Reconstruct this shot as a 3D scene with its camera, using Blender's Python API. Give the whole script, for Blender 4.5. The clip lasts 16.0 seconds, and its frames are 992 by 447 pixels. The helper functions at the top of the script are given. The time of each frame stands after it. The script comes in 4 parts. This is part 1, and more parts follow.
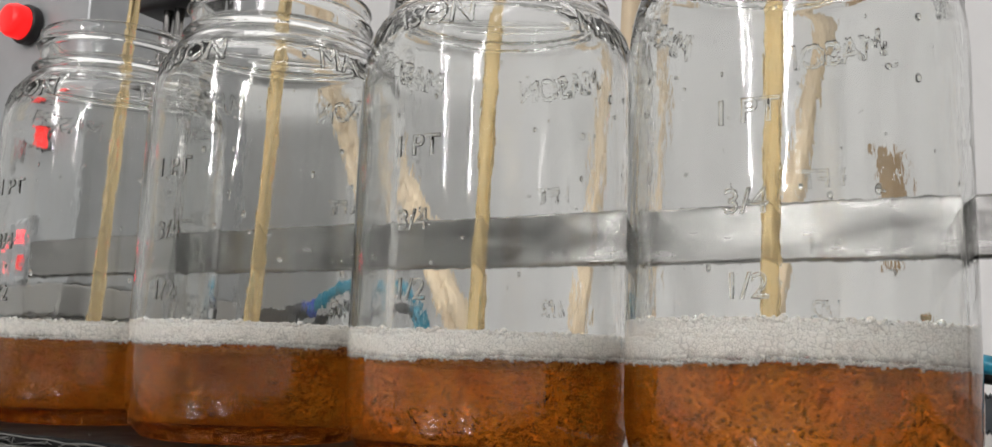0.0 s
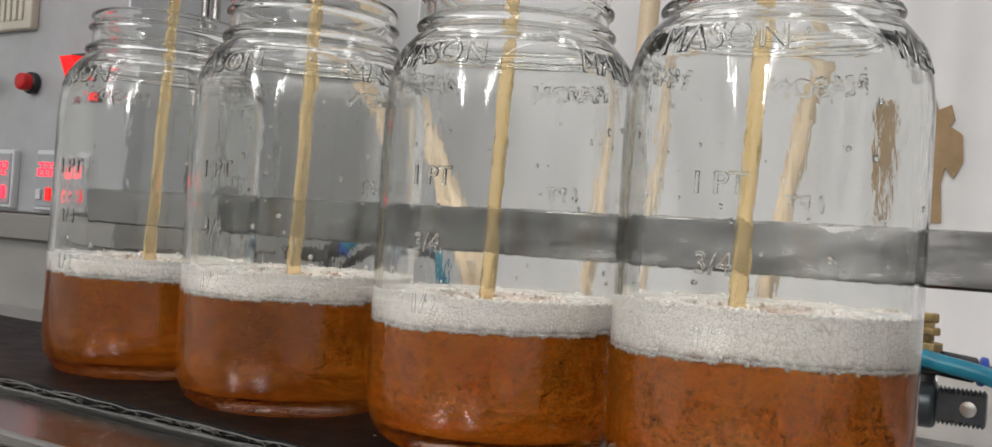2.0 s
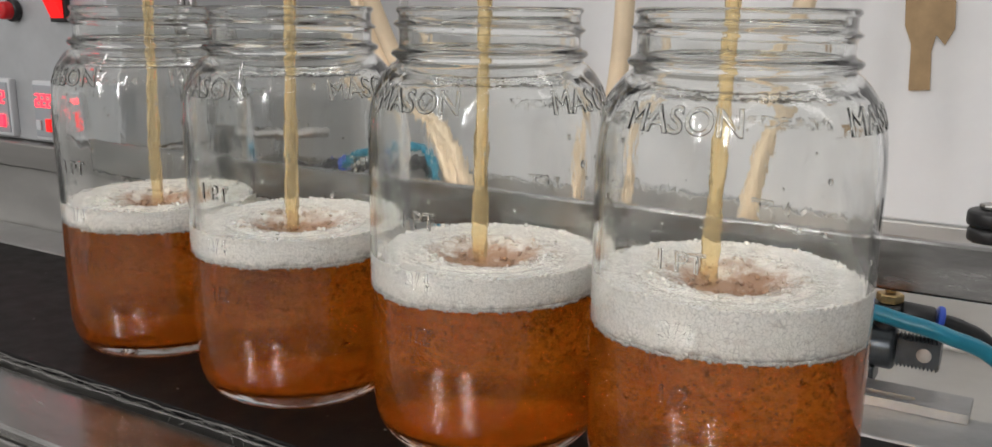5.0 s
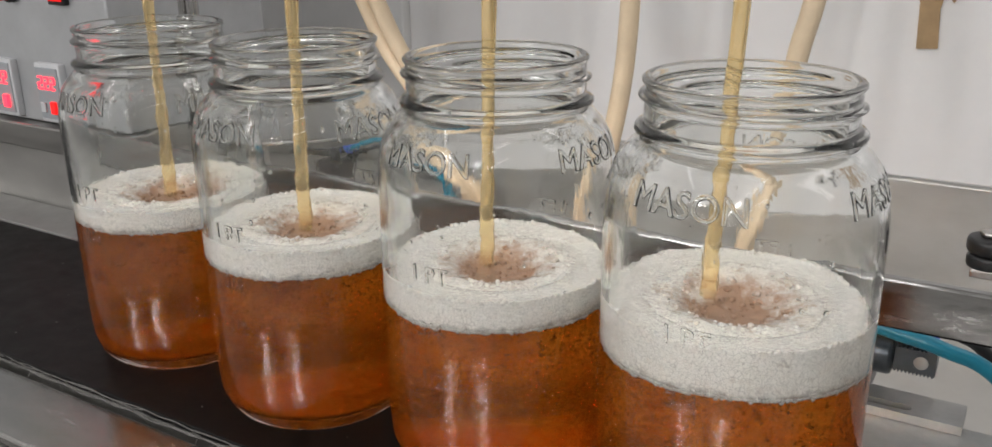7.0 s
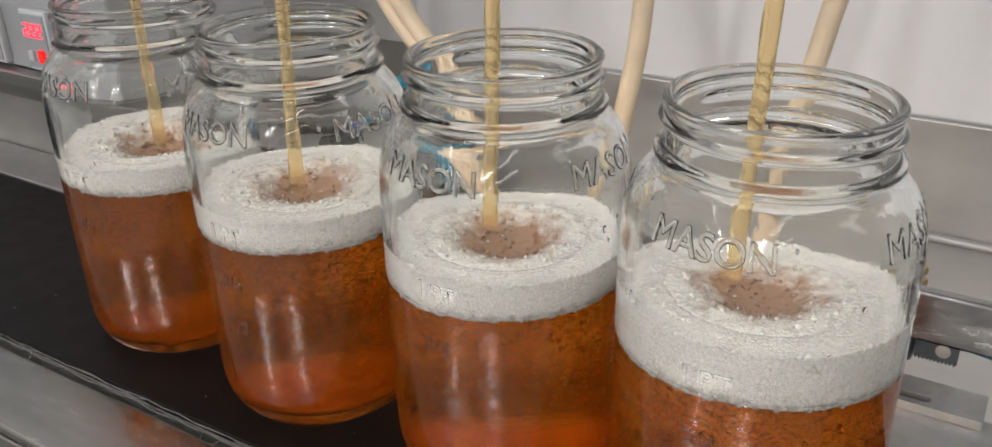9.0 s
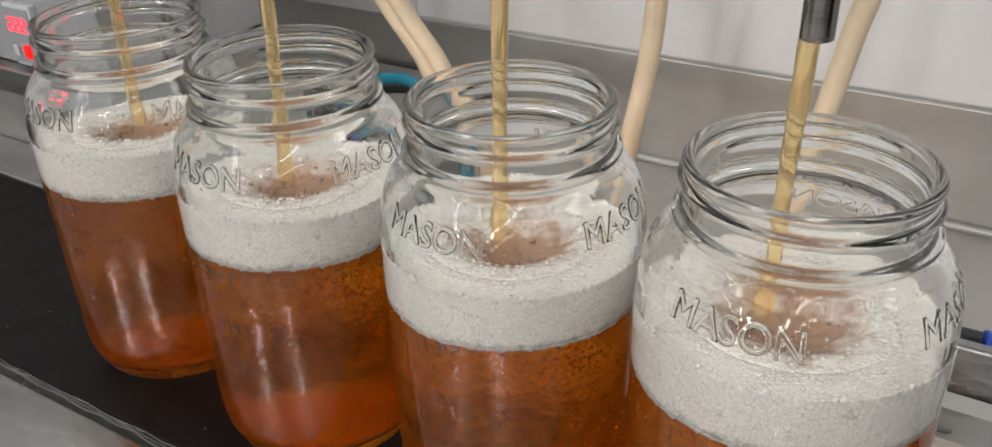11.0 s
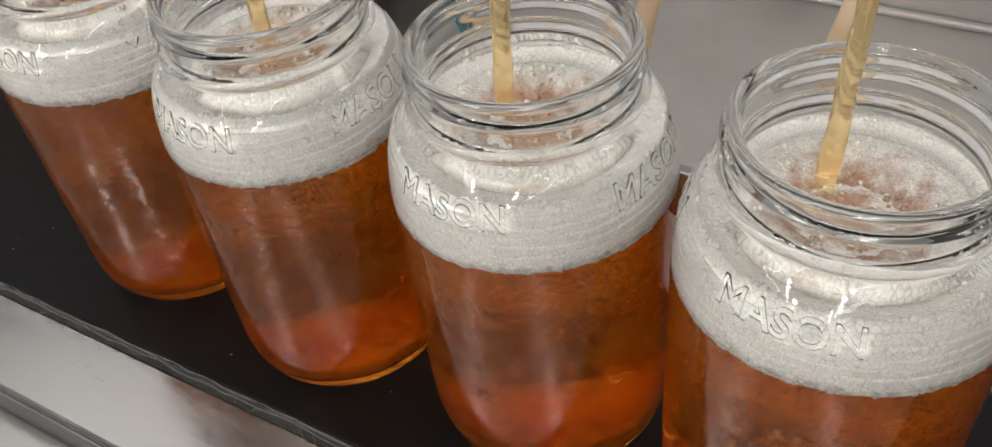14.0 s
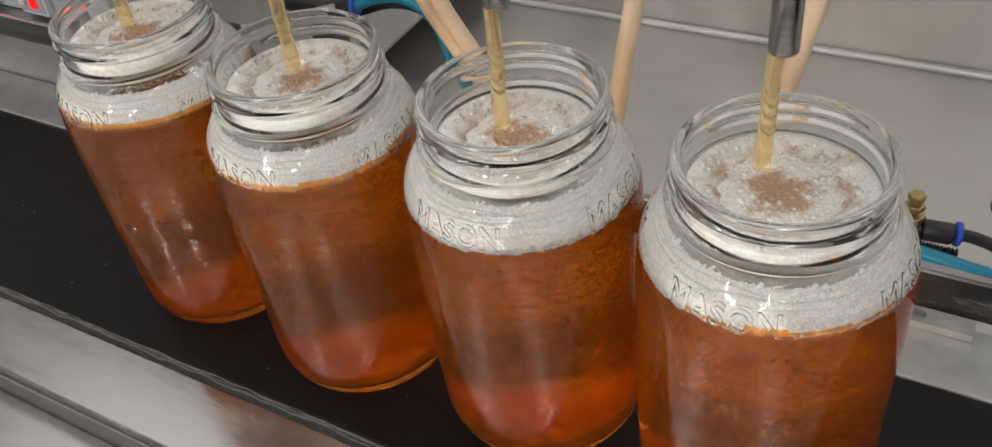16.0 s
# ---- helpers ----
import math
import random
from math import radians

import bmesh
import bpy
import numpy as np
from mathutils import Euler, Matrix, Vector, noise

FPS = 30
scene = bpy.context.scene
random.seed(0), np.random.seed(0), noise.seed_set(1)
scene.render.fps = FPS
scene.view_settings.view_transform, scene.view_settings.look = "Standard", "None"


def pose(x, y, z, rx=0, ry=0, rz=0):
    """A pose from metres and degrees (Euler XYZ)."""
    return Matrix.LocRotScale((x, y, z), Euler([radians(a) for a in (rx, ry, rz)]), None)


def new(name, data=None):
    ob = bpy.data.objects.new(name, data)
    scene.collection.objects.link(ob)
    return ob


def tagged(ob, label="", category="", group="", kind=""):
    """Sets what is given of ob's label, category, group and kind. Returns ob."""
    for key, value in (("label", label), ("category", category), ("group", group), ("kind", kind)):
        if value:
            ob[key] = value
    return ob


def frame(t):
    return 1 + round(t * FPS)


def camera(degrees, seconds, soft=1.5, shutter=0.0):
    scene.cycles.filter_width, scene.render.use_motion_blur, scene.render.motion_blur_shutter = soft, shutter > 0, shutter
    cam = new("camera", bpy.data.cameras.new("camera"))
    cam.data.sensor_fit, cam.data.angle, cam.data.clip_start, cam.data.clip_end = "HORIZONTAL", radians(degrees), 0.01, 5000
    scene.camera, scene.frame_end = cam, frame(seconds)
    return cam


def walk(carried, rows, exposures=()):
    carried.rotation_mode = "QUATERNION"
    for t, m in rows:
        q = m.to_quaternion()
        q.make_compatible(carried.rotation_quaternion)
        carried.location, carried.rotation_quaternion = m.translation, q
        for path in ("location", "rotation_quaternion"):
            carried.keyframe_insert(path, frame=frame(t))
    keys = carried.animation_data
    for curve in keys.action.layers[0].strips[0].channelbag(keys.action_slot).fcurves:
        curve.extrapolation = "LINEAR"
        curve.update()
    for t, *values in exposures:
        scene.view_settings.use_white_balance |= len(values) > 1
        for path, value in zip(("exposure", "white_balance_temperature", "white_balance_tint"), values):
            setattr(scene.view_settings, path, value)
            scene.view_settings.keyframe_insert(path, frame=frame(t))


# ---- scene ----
cam = camera(56.00, 16.0)
ROWS = [
    (0, 0.1602, -0.28526, 0.03285, 98.303, -1.99, 28.939),
    (0.5, 0.16834, -0.29655, 0.04106, 95.414, -2.146, 29.069),
    (1, 0.1769, -0.30489, 0.05004, 92.494, -2.368, 30.159),
    (1.5, 0.18232, -0.30754, 0.06519, 91.856, -3.232, 30.887),
    (2, 0.18706, -0.31432, 0.07828, 90.835, -3.858, 31.167),
    (2.5, 0.19033, -0.3217, 0.09063, 87.631, -3.938, 31.126),
    (3, 0.19428, -0.32529, 0.10686, 84.167, -3.616, 31.3),
    (3.5, 0.1954, -0.32325, 0.1274, 82.123, -2.521, 31.353),
    (4, 0.19834, -0.3243, 0.14177, 78.951, -2.033, 31.469),
    (4.5, 0.19888, -0.32516, 0.15568, 77.741, -1.168, 31.433),
    (5, 0.19877, -0.3219, 0.17431, 77.156, -0.403, 31.329),
    (7.5, 0.18983, -0.31066, 0.24219, 68.813, 0.896, 31.387),
    (8, 0.1854, -0.30028, 0.24911, 67.163, 0.894, 31.518),
    (8.5, 0.1766, -0.29279, 0.2607, 65.671, 0.832, 31.319),
    (9, 0.17391, -0.28489, 0.26911, 63.918, 1.19, 31.53),
    (9.5, 0.16833, -0.2814, 0.27608, 62.619, 1.141, 31.3),
    (12, 0.1413, -0.23577, 0.30427, 55.633, 2.785, 31.384),
    (12.5, 0.13172, -0.22701, 0.3075, 52.055, 3.788, 30.903),
    (13, 0.12721, -0.22034, 0.31411, 50.882, 4.262, 30.521),
    (13.5, 0.12373, -0.21371, 0.32382, 48.114, 4.827, 29.623),
    (14, 0.12377, -0.20891, 0.32987, 46.14, 5.323, 29.126),
    (14.5, 0.12825, -0.21116, 0.34447, 45.481, 5.988, 28.45),
    (15, 0.13552, -0.22005, 0.35475, 45.373, 6.151, 28.519),
    (15.5, 0.14439, -0.23711, 0.36616, 46.079, 6.336, 28.072),
    (16, 0.15606, -0.25209, 0.36982, 48.61, 6.443, 28.623),
]
walk(cam, [(t, pose(x, y, z, rx, ry, rz)) for t, x, y, z, rx, ry, rz in ROWS])

# ---------------------------------------------------------------- light
world = bpy.data.worlds.new("room_air")
scene.world = world
world.use_nodes = True
world.node_tree.nodes["Background"].inputs[0].default_value = (0.9, 0.95, 1.0, 1)
world.node_tree.nodes["Background"].inputs[1].default_value = 0.05
scene.view_settings.exposure = -0.15


def overhead_light(x, y, z, sx, sy, watts, tilt):
    data = bpy.data.lights.new("overhead_glow", "AREA")
    data.shape, data.size, data.size_y, data.energy = "RECTANGLE", sx, sy, watts
    data.color = (1.0, 0.97, 0.955)
    lamp = new("overhead_glow", data)
    lamp.matrix_basis = pose(x, y, z, tilt)
    return tagged(lamp, "unseen overhead light, fluorescent rows and added fill", "lamp", kind="structure")


# Two unseen fluorescent rows; the far ones tilt to put more light on the board.
LAMPS = [(x, y, z, 0.09, 1.3, w, tilt) for x in (-1.05, 0.75) for y, z, w, tilt in ((-1.25, 1.93, 3.5, 0), (-2.85, 1.6, 14, 45), (-4.4, 1.5, 34, 55))]
# Two fill lights added overhead to brighten the board and the steel's reflections.
LAMPS += [(-1.3, 0.35, 1.93, 2.2, 1.8, 12, 0), (1.3, 0.7, 1.93, 1.4, 0.3, 6, 0)]
for lamp_spec in LAMPS:
    overhead_light(*lamp_spec)


# ---------------------------------------------------------------- materials
def material(name, colour, rough=0.5, metal=0.0, spots=0.0, scale=40.0, stretch=(1, 1, 1), bump=0.0, bump_scale=300.0, rough_var=0.0, coat=0.0):
    m = bpy.data.materials.new(name)
    m.use_nodes = True
    nt = m.node_tree
    b = nt.nodes["Principled BSDF"]
    b.inputs["Base Color"].default_value = (*colour, 1)
    b.inputs["Roughness"].default_value = rough
    b.inputs["Metallic"].default_value = metal
    b.inputs["Coat Weight"].default_value = coat
    tc = nt.nodes.new("ShaderNodeTexCoord")
    mp = nt.nodes.new("ShaderNodeMapping")
    mp.inputs["Scale"].default_value = stretch
    nt.links.new(tc.outputs["Object"], mp.inputs[0])
    if spots or rough_var:
        n1 = nt.nodes.new("ShaderNodeTexNoise")
        n1.inputs["Scale"].default_value, n1.inputs["Detail"].default_value, n1.inputs["Roughness"].default_value = scale, 8, 0.65
        nt.links.new(mp.outputs[0], n1.inputs["Vector"])
        if spots:
            ramp = nt.nodes.new("ShaderNodeMapRange")
            ramp.inputs[1].default_value, ramp.inputs[2].default_value = 0.3, 0.7
            ramp.inputs[3].default_value, ramp.inputs[4].default_value = 1 - spots, 1 + spots
            nt.links.new(n1.outputs[0], ramp.inputs[0])
            mix = nt.nodes.new("ShaderNodeVectorMath")
            mix.operation = "SCALE"
            mix.inputs[0].default_value = colour
            nt.links.new(ramp.outputs[0], mix.inputs["Scale"])
            nt.links.new(mix.outputs[0], b.inputs["Base Color"])
        if rough_var:
            rr = nt.nodes.new("ShaderNodeMapRange")
            rr.inputs[1].default_value, rr.inputs[2].default_value = 0.3, 0.7
            rr.inputs[3].default_value, rr.inputs[4].default_value = max(0.02, rough - rough_var), min(1, rough + rough_var)
            nt.links.new(n1.outputs[0], rr.inputs[0])
            nt.links.new(rr.outputs[0], b.inputs["Roughness"])
    if bump:
        n2 = nt.nodes.new("ShaderNodeTexNoise")
        n2.inputs["Scale"].default_value, n2.inputs["Detail"].default_value = bump_scale, 5
        nt.links.new(mp.outputs[0], n2.inputs["Vector"])
        bp = nt.nodes.new("ShaderNodeBump")
        bp.inputs["Strength"].default_value, bp.inputs["Distance"].default_value = bump, 0.001
        nt.links.new(n2.outputs[0], bp.inputs["Height"])
        nt.links.new(bp.outputs[0], b.inputs["Normal"])
    return m


def glowing(name, colour, strength):
    m = material(name, colour, 0.3)
    b = m.node_tree.nodes["Principled BSDF"]
    b.inputs["Emission Color"].default_value = (*colour, 1)
    b.inputs["Emission Strength"].default_value = strength
    return m


def glass_material():
    m = material("clear_glass", (0.985, 0.995, 0.985), 0.0, stretch=(1, 1, 0.35), bump=0.3, bump_scale=60)
    b = m.node_tree.nodes["Principled BSDF"]
    b.inputs["Transmission Weight"].default_value = 1
    b.inputs["IOR"].default_value = 1.5
    return m


def liquid_material(name, tint, dark, pale, amount):
    """Tinted clear drink, rippled by the churning, with drifting grains of fine bubbles between dark and pale."""
    m = bpy.data.materials.new(name)
    m.use_nodes = True
    nt = m.node_tree
    b = nt.nodes["Principled BSDF"]
    b.inputs["Roughness"].default_value = 0.0
    b.inputs["IOR"].default_value = 1.34
    b.inputs["Transmission Weight"].default_value = 1
    out = nt.nodes["Material Output"]
    tc = nt.nodes.new("ShaderNodeTexCoord")

    def place(stretch, seat):
        mp = nt.nodes.new("ShaderNodeMapping")
        mp.inputs["Scale"].default_value, mp.inputs["Location"].default_value = stretch, seat
        nt.links.new(tc.outputs["Object"], mp.inputs[0])
        return mp.outputs[0]

    def grain(where, scale, detail, rough, low, high, bottom, top, bend=0.0):
        n = nt.nodes.new("ShaderNodeTexNoise")
        n.inputs["Scale"].default_value, n.inputs["Detail"].default_value, n.inputs["Roughness"].default_value = scale, detail, rough
        n.inputs["Distortion"].default_value = bend
        nt.links.new(where, n.inputs["Vector"])
        r = nt.nodes.new("ShaderNodeMapRange")
        r.inputs[1].default_value, r.inputs[2].default_value, r.inputs[3].default_value, r.inputs[4].default_value = low, high, bottom, top
        nt.links.new(n.outputs[0], r.inputs[0])
        return r.outputs[0]

    def maths(kind, p, q):
        n = nt.nodes.new("ShaderNodeMath")
        n.operation = kind
        for k, v in enumerate((p, q)):
            if isinstance(v, float):
                n.inputs[k].default_value = v
            else:
                nt.links.new(v, n.inputs[k])
        return n.outputs[0]

    upright, flat = place((1, 1, 0.7), (0, 0, 0)), place((1, 1, 1.3), (0.3, 0.1, 0.7))
    patches = grain(upright, 34, 4, 0.6, 0.36, 0.64, 0.45, 1.0, 0.6)
    specks = grain(flat, 330, 3, 0.7, 0.46, 0.56, 0.25, 1.0, 0.6)
    fac = maths("MULTIPLY", maths("MULTIPLY", patches, specks), amount)
    drift = grain(upright, 60, 5, 0.75, 0.36, 0.62, 0.0, 1.0, 0.5)
    hue = nt.nodes.new("ShaderNodeMix")
    hue.data_type = "RGBA"
    hue.inputs[6].default_value = (tint[0] * 0.93, tint[1] * 0.70, tint[2] * 0.6, 1)
    hue.inputs[7].default_value = (min(1, tint[0] * 1.05), tint[1] * 1.30, tint[2] * 1.3, 1)
    nt.links.new(drift, hue.inputs[0])
    nt.links.new(hue.outputs[2], b.inputs["Base Color"])
    # broad swirls and a fine ripple
    swirl = nt.nodes.new("ShaderNodeBump")
    swirl.inputs["Strength"].default_value, swirl.inputs["Distance"].default_value = 0.3, 0.002
    nt.links.new(patches, swirl.inputs["Height"])
    ripple = nt.nodes.new("ShaderNodeBump")
    ripple.inputs["Strength"].default_value, ripple.inputs["Distance"].default_value = 0.22, 0.0005
    nt.links.new(specks, ripple.inputs["Height"])
    nt.links.new(swirl.outputs[0], ripple.inputs["Normal"])
    nt.links.new(ripple.outputs[0], b.inputs["Normal"])
    shade = nt.nodes.new("ShaderNodeMix")
    shade.data_type = "RGBA"
    shade.inputs[6].default_value, shade.inputs[7].default_value = (*dark, 1), (*pale, 1)
    nt.links.new(grain(flat, 210, 4, 0.8, 0.44, 0.56, 0.0, 1.0, 0.8), shade.inputs[0])
    dif = nt.nodes.new("ShaderNodeBsdfDiffuse")
    trl = nt.nodes.new("ShaderNodeBsdfTranslucent")
    nt.links.new(shade.outputs[2], dif.inputs[0])
    nt.links.new(shade.outputs[2], trl.inputs[0])
    half = nt.nodes.new("ShaderNodeMixShader")
    half.inputs[0].default_value = 0.5
    nt.links.new(dif.outputs[0], half.inputs[1])
    nt.links.new(trl.outputs[0], half.inputs[2])
    mix = nt.nodes.new("ShaderNodeMixShader")
    nt.links.new(fac, mix.inputs[0])
    nt.links.new(b.outputs[0], mix.inputs[1])
    nt.links.new(half.outputs[0], mix.inputs[2])
    nt.links.new(mix.outputs[0], out.inputs[0])
    return m


def cloud_material(name, colour, amount, low=-0.0262, high=-0.010):
    """A haze of fine bubbles that thins out downwards."""
    m = bpy.data.materials.new(name)
    m.use_nodes = True
    nt = m.node_tree
    nt.nodes.remove(nt.nodes["Principled BSDF"])
    tc = nt.nodes.new("ShaderNodeTexCoord")
    n1, n2 = nt.nodes.new("ShaderNodeTexNoise"), nt.nodes.new("ShaderNodeTexNoise")
    factors = []
    for n, scale, low, high in ((n1, 60, 0.32, 0.66), (n2, 520, 0.52, 0.60)):
        n.inputs["Scale"].default_value, n.inputs["Detail"].default_value, n.inputs["Roughness"].default_value = scale, 5, 0.7
        nt.links.new(tc.outputs["Object"], n.inputs["Vector"])
        r = nt.nodes.new("ShaderNodeMapRange")
        r.inputs[1].default_value, r.inputs[2].default_value = low, high
        nt.links.new(n.outputs[0], r.inputs[0])
        factors.append(r.outputs[0])
    sep = nt.nodes.new("ShaderNodeSeparateXYZ")
    nt.links.new(tc.outputs["Object"], sep.inputs[0])
    fade = nt.nodes.new("ShaderNodeMapRange")
    fade.inputs[1].default_value, fade.inputs[2].default_value, fade.inputs[4].default_value = low, high, amount
    nt.links.new(sep.outputs[2], fade.inputs[0])
    total = fade.outputs[0]
    for f in factors:
        mul = nt.nodes.new("ShaderNodeMath")
        mul.operation = "MULTIPLY"
        nt.links.new(total, mul.inputs[0])
        nt.links.new(f, mul.inputs[1])
        total = mul.outputs[0]
    dif, trl, clear = nt.nodes.new("ShaderNodeBsdfDiffuse"), nt.nodes.new("ShaderNodeBsdfTranslucent"), nt.nodes.new("ShaderNodeBsdfTransparent")
    dif.inputs[0].default_value = trl.inputs[0].default_value = (*colour, 1)
    n3 = nt.nodes.new("ShaderNodeTexNoise")
    n3.inputs["Scale"].default_value, n3.inputs["Detail"].default_value, n3.inputs["Roughness"].default_value = 270, 4, 0.7
    n3.inputs["Distortion"].default_value = 1.2
    nt.links.new(tc.outputs["Object"], n3.inputs["Vector"])
    tint = nt.nodes.new("ShaderNodeValToRGB")
    tint.color_ramp.elements[0].position, tint.color_ramp.elements[1].position = 0.42, 0.60
    tint.color_ramp.elements[0].color = (colour[0] * 0.16, colour[1] * 0.10, colour[2] * 0.08, 1)
    tint.color_ramp.elements[1].color = (*colour, 1)
    nt.links.new(n3.outputs[0], tint.inputs[0])
    nt.links.new(tint.outputs[0], dif.inputs[0])
    nt.links.new(tint.outputs[0], trl.inputs[0])
    half, mix = nt.nodes.new("ShaderNodeMixShader"), nt.nodes.new("ShaderNodeMixShader")
    nt.links.new(dif.outputs[0], half.inputs[1])
    nt.links.new(trl.outputs[0], half.inputs[2])
    nt.links.new(total, mix.inputs[0])
    nt.links.new(clear.outputs[0], mix.inputs[1])
    nt.links.new(half.outputs[0], mix.inputs[2])
    nt.links.new(mix.outputs[0], nt.nodes["Material Output"].inputs[0])
    return m


def foam_material(name, colour, thin, reach, clear_low):
    """White foam of packed bubbles in two sizes. thin: the amber that shows where the head is thin, within reach of the middle; clear_low: the height of the loose see-through bubbles at the underside."""
    m = bpy.data.materials.new(name)
    m.use_nodes = True
    nt = m.node_tree
    b = nt.nodes["Principled BSDF"]
    b.inputs["Roughness"].default_value = 0.1
    b.inputs["Subsurface Weight"].default_value = 0.3
    b.inputs["Subsurface Radius"].default_value = (0.003, 0.0022, 0.0016)
    tc = nt.nodes.new("ShaderNodeTexCoord")
    info = nt.nodes.new("ShaderNodeObjectInfo")
    shift = nt.nodes.new("ShaderNodeVectorMath")
    shift.operation = "MULTIPLY_ADD"
    shift.inputs[1].default_value = (3.7, 2.3, 1.9)
    nt.links.new(info.outputs["Random"], shift.inputs[0])
    nt.links.new(tc.outputs["Object"], shift.inputs[2])

    def ranged(value, low, high, bottom, top):
        r = nt.nodes.new("ShaderNodeMapRange")
        r.inputs[1].default_value, r.inputs[2].default_value, r.inputs[3].default_value, r.inputs[4].default_value = low, high, bottom, top
        nt.links.new(value, r.inputs[0])
        return r.outputs[0]

    def cloudy(scale, detail, rough):
        n = nt.nodes.new("ShaderNodeTexNoise")
        n.inputs["Scale"].default_value, n.inputs["Detail"].default_value, n.inputs["Roughness"].default_value = scale, detail, rough
        nt.links.new(shift.outputs[0], n.inputs["Vector"])
        return n.outputs[0]

    def cells(scale, feature, socket):
        v = nt.nodes.new("ShaderNodeTexVoronoi")
        v.feature = feature
        v.inputs["Scale"].default_value = scale
        nt.links.new(shift.outputs[0], v.inputs["Vector"])
        return v.outputs[socket]

    def blend(fac, p, q):
        n = nt.nodes.new("ShaderNodeMix")
        nt.links.new(fac, n.inputs[0])
        nt.links.new(p, n.inputs[2])
        nt.links.new(q, n.inputs[3])
        return n.outputs[0]

    def maths(kind, p, q):
        n = nt.nodes.new("ShaderNodeMath")
        n.operation = kind
        for k, v in enumerate((p, q)):
            if isinstance(v, float):
                n.inputs[k].default_value = v
            else:
                nt.links.new(v, n.inputs[k])
        return n.outputs[0]

    def tinted(fac, p, q):
        n = nt.nodes.new("ShaderNodeMix")
        n.data_type = "RGBA"
        nt.links.new(fac, n.inputs[0])
        for k, v in ((6, p), (7, q)):
            if isinstance(v, tuple):
                n.inputs[k].default_value = (*v, 1)
            else:
                nt.links.new(v, n.inputs[k])
        return n.outputs[2]

    sizes = ranged(cloudy(120, 4, 0.6), 0.47, 0.56, 0.0, 1.0)
    wall = blend(sizes, ranged(cells(1050, "DISTANCE_TO_EDGE", "Distance"), 0.0, 0.22, 0.0, 1.0), ranged(cells(560, "DISTANCE_TO_EDGE", "Distance"), 0.0, 0.26, 0.0, 1.0))
    bp = nt.nodes.new("ShaderNodeBump")
    bp.inputs["Strength"].default_value, bp.inputs["Distance"].default_value = 0.4, 0.0003
    nt.links.new(wall, bp.inputs["Height"])
    nt.links.new(bp.outputs[0], b.inputs["Normal"])
    # paler bubble hearts, greyer films between them, uneven drifts
    heart = maths("MULTIPLY", ranged(wall, 0.0, 0.40, 0.62, 1.0), ranged(cloudy(260, 4, 0.7), 0.35, 0.62, 0.92, 1.0))
    bub = nt.nodes.new("ShaderNodeVectorMath")
    bub.operation = "SCALE"
    bub.inputs[0].default_value = colour
    nt.links.new(heart, bub.inputs["Scale"])
    lace = cloudy(80, 5, 0.75)
    worn = tinted(ranged(lace, 0.54, 0.70, 0.0, 0.8 if reach > 0.001 else 0.30), bub.outputs[0], (0.44, 0.36, 0.29))
    flat = nt.nodes.new("ShaderNodeVectorMath")
    flat.operation = "MULTIPLY"
    flat.inputs[1].default_value = (1, 1, 0)
    nt.links.new(tc.outputs["Object"], flat.inputs[0])
    dist = nt.nodes.new("ShaderNodeVectorMath")
    dist.operation = "LENGTH"
    nt.links.new(flat.outputs[0], dist.inputs[0])
    ragged = maths("ADD", dist.outputs["Value"], ranged(cloudy(130, 6, 0.7), 0.3, 0.7, -0.008, 0.008))
    near = ranged(ragged, reach * 0.5, reach, 0.88, 0.0)
    nt.links.new(tinted(near, worn, thin), b.inputs["Base Color"])
    if clear_low:
        sep = nt.nodes.new("ShaderNodeSeparateXYZ")
        nt.links.new(tc.outputs["Object"], sep.inputs[0])
        low = maths("ADD", sep.outputs[2], ranged(cloudy(210, 4, 0.7), 0.3, 0.7, -clear_low, clear_low))
        loose = ranged(low, -0.0005, clear_low, 0.6, 0.0)
        clear = nt.nodes.new("ShaderNodeBsdfTransparent")
        mix = nt.nodes.new("ShaderNodeMixShader")
        nt.links.new(maths("MULTIPLY", loose, ranged(wall, 0.1, 0.7, 0.35, 1.0)), mix.inputs[0])
        nt.links.new(b.outputs[0], mix.inputs[1])
        nt.links.new(clear.outputs[0], mix.inputs[2])
        nt.links.new(mix.outputs[0], nt.nodes["Material Output"].inputs[0])
    return m


STEEL = material("brushed_steel", (0.42, 0.41, 0.395), 0.36, 1.0, 0.07, 60, (0.25, 3, 3), 0.03, 500, 0.08)
STEEL_SHEET = material("worn_steel_sheet", (0.56, 0.55, 0.53), 0.5, 0.9, 0.12, 12, (1, 1, 2), 0.03, 250, 0.12)
PAINTED_GREY = material("grey_panel_steel", (0.46, 0.475, 0.49), 0.42, 0.35, 0.12, 20, (1, 1, 1), 0.03, 300, 0.1)
SIDE_GREY = material("light_grey_sheet", (0.78, 0.78, 0.78), 0.5, 0.2, 0.06, 12, (1, 1, 1), 0.03, 200)
ALUMINIUM = material("cast_aluminium", (0.44, 0.44, 0.435), 0.45, 0.8, 0.16, 60, (1, 1, 1), 0.08, 400, 0.1)
BELT = material("black_belt_rubber", (0.006, 0.0056, 0.0058), 0.5, 0.0, 0.25, 60, (1, 1, 1), 0.08, 900, 0.08)
FIBRE = material("frayed_belt_fibre", (0.20, 0.195, 0.185), 0.9, 0.0, 0.3, 200)
WALL_WHITE = material("white_wall_paint", (0.84, 0.84, 0.845), 0.5, 0.0, 0.04, 9, (1, 1, 1), 0.04, 120)
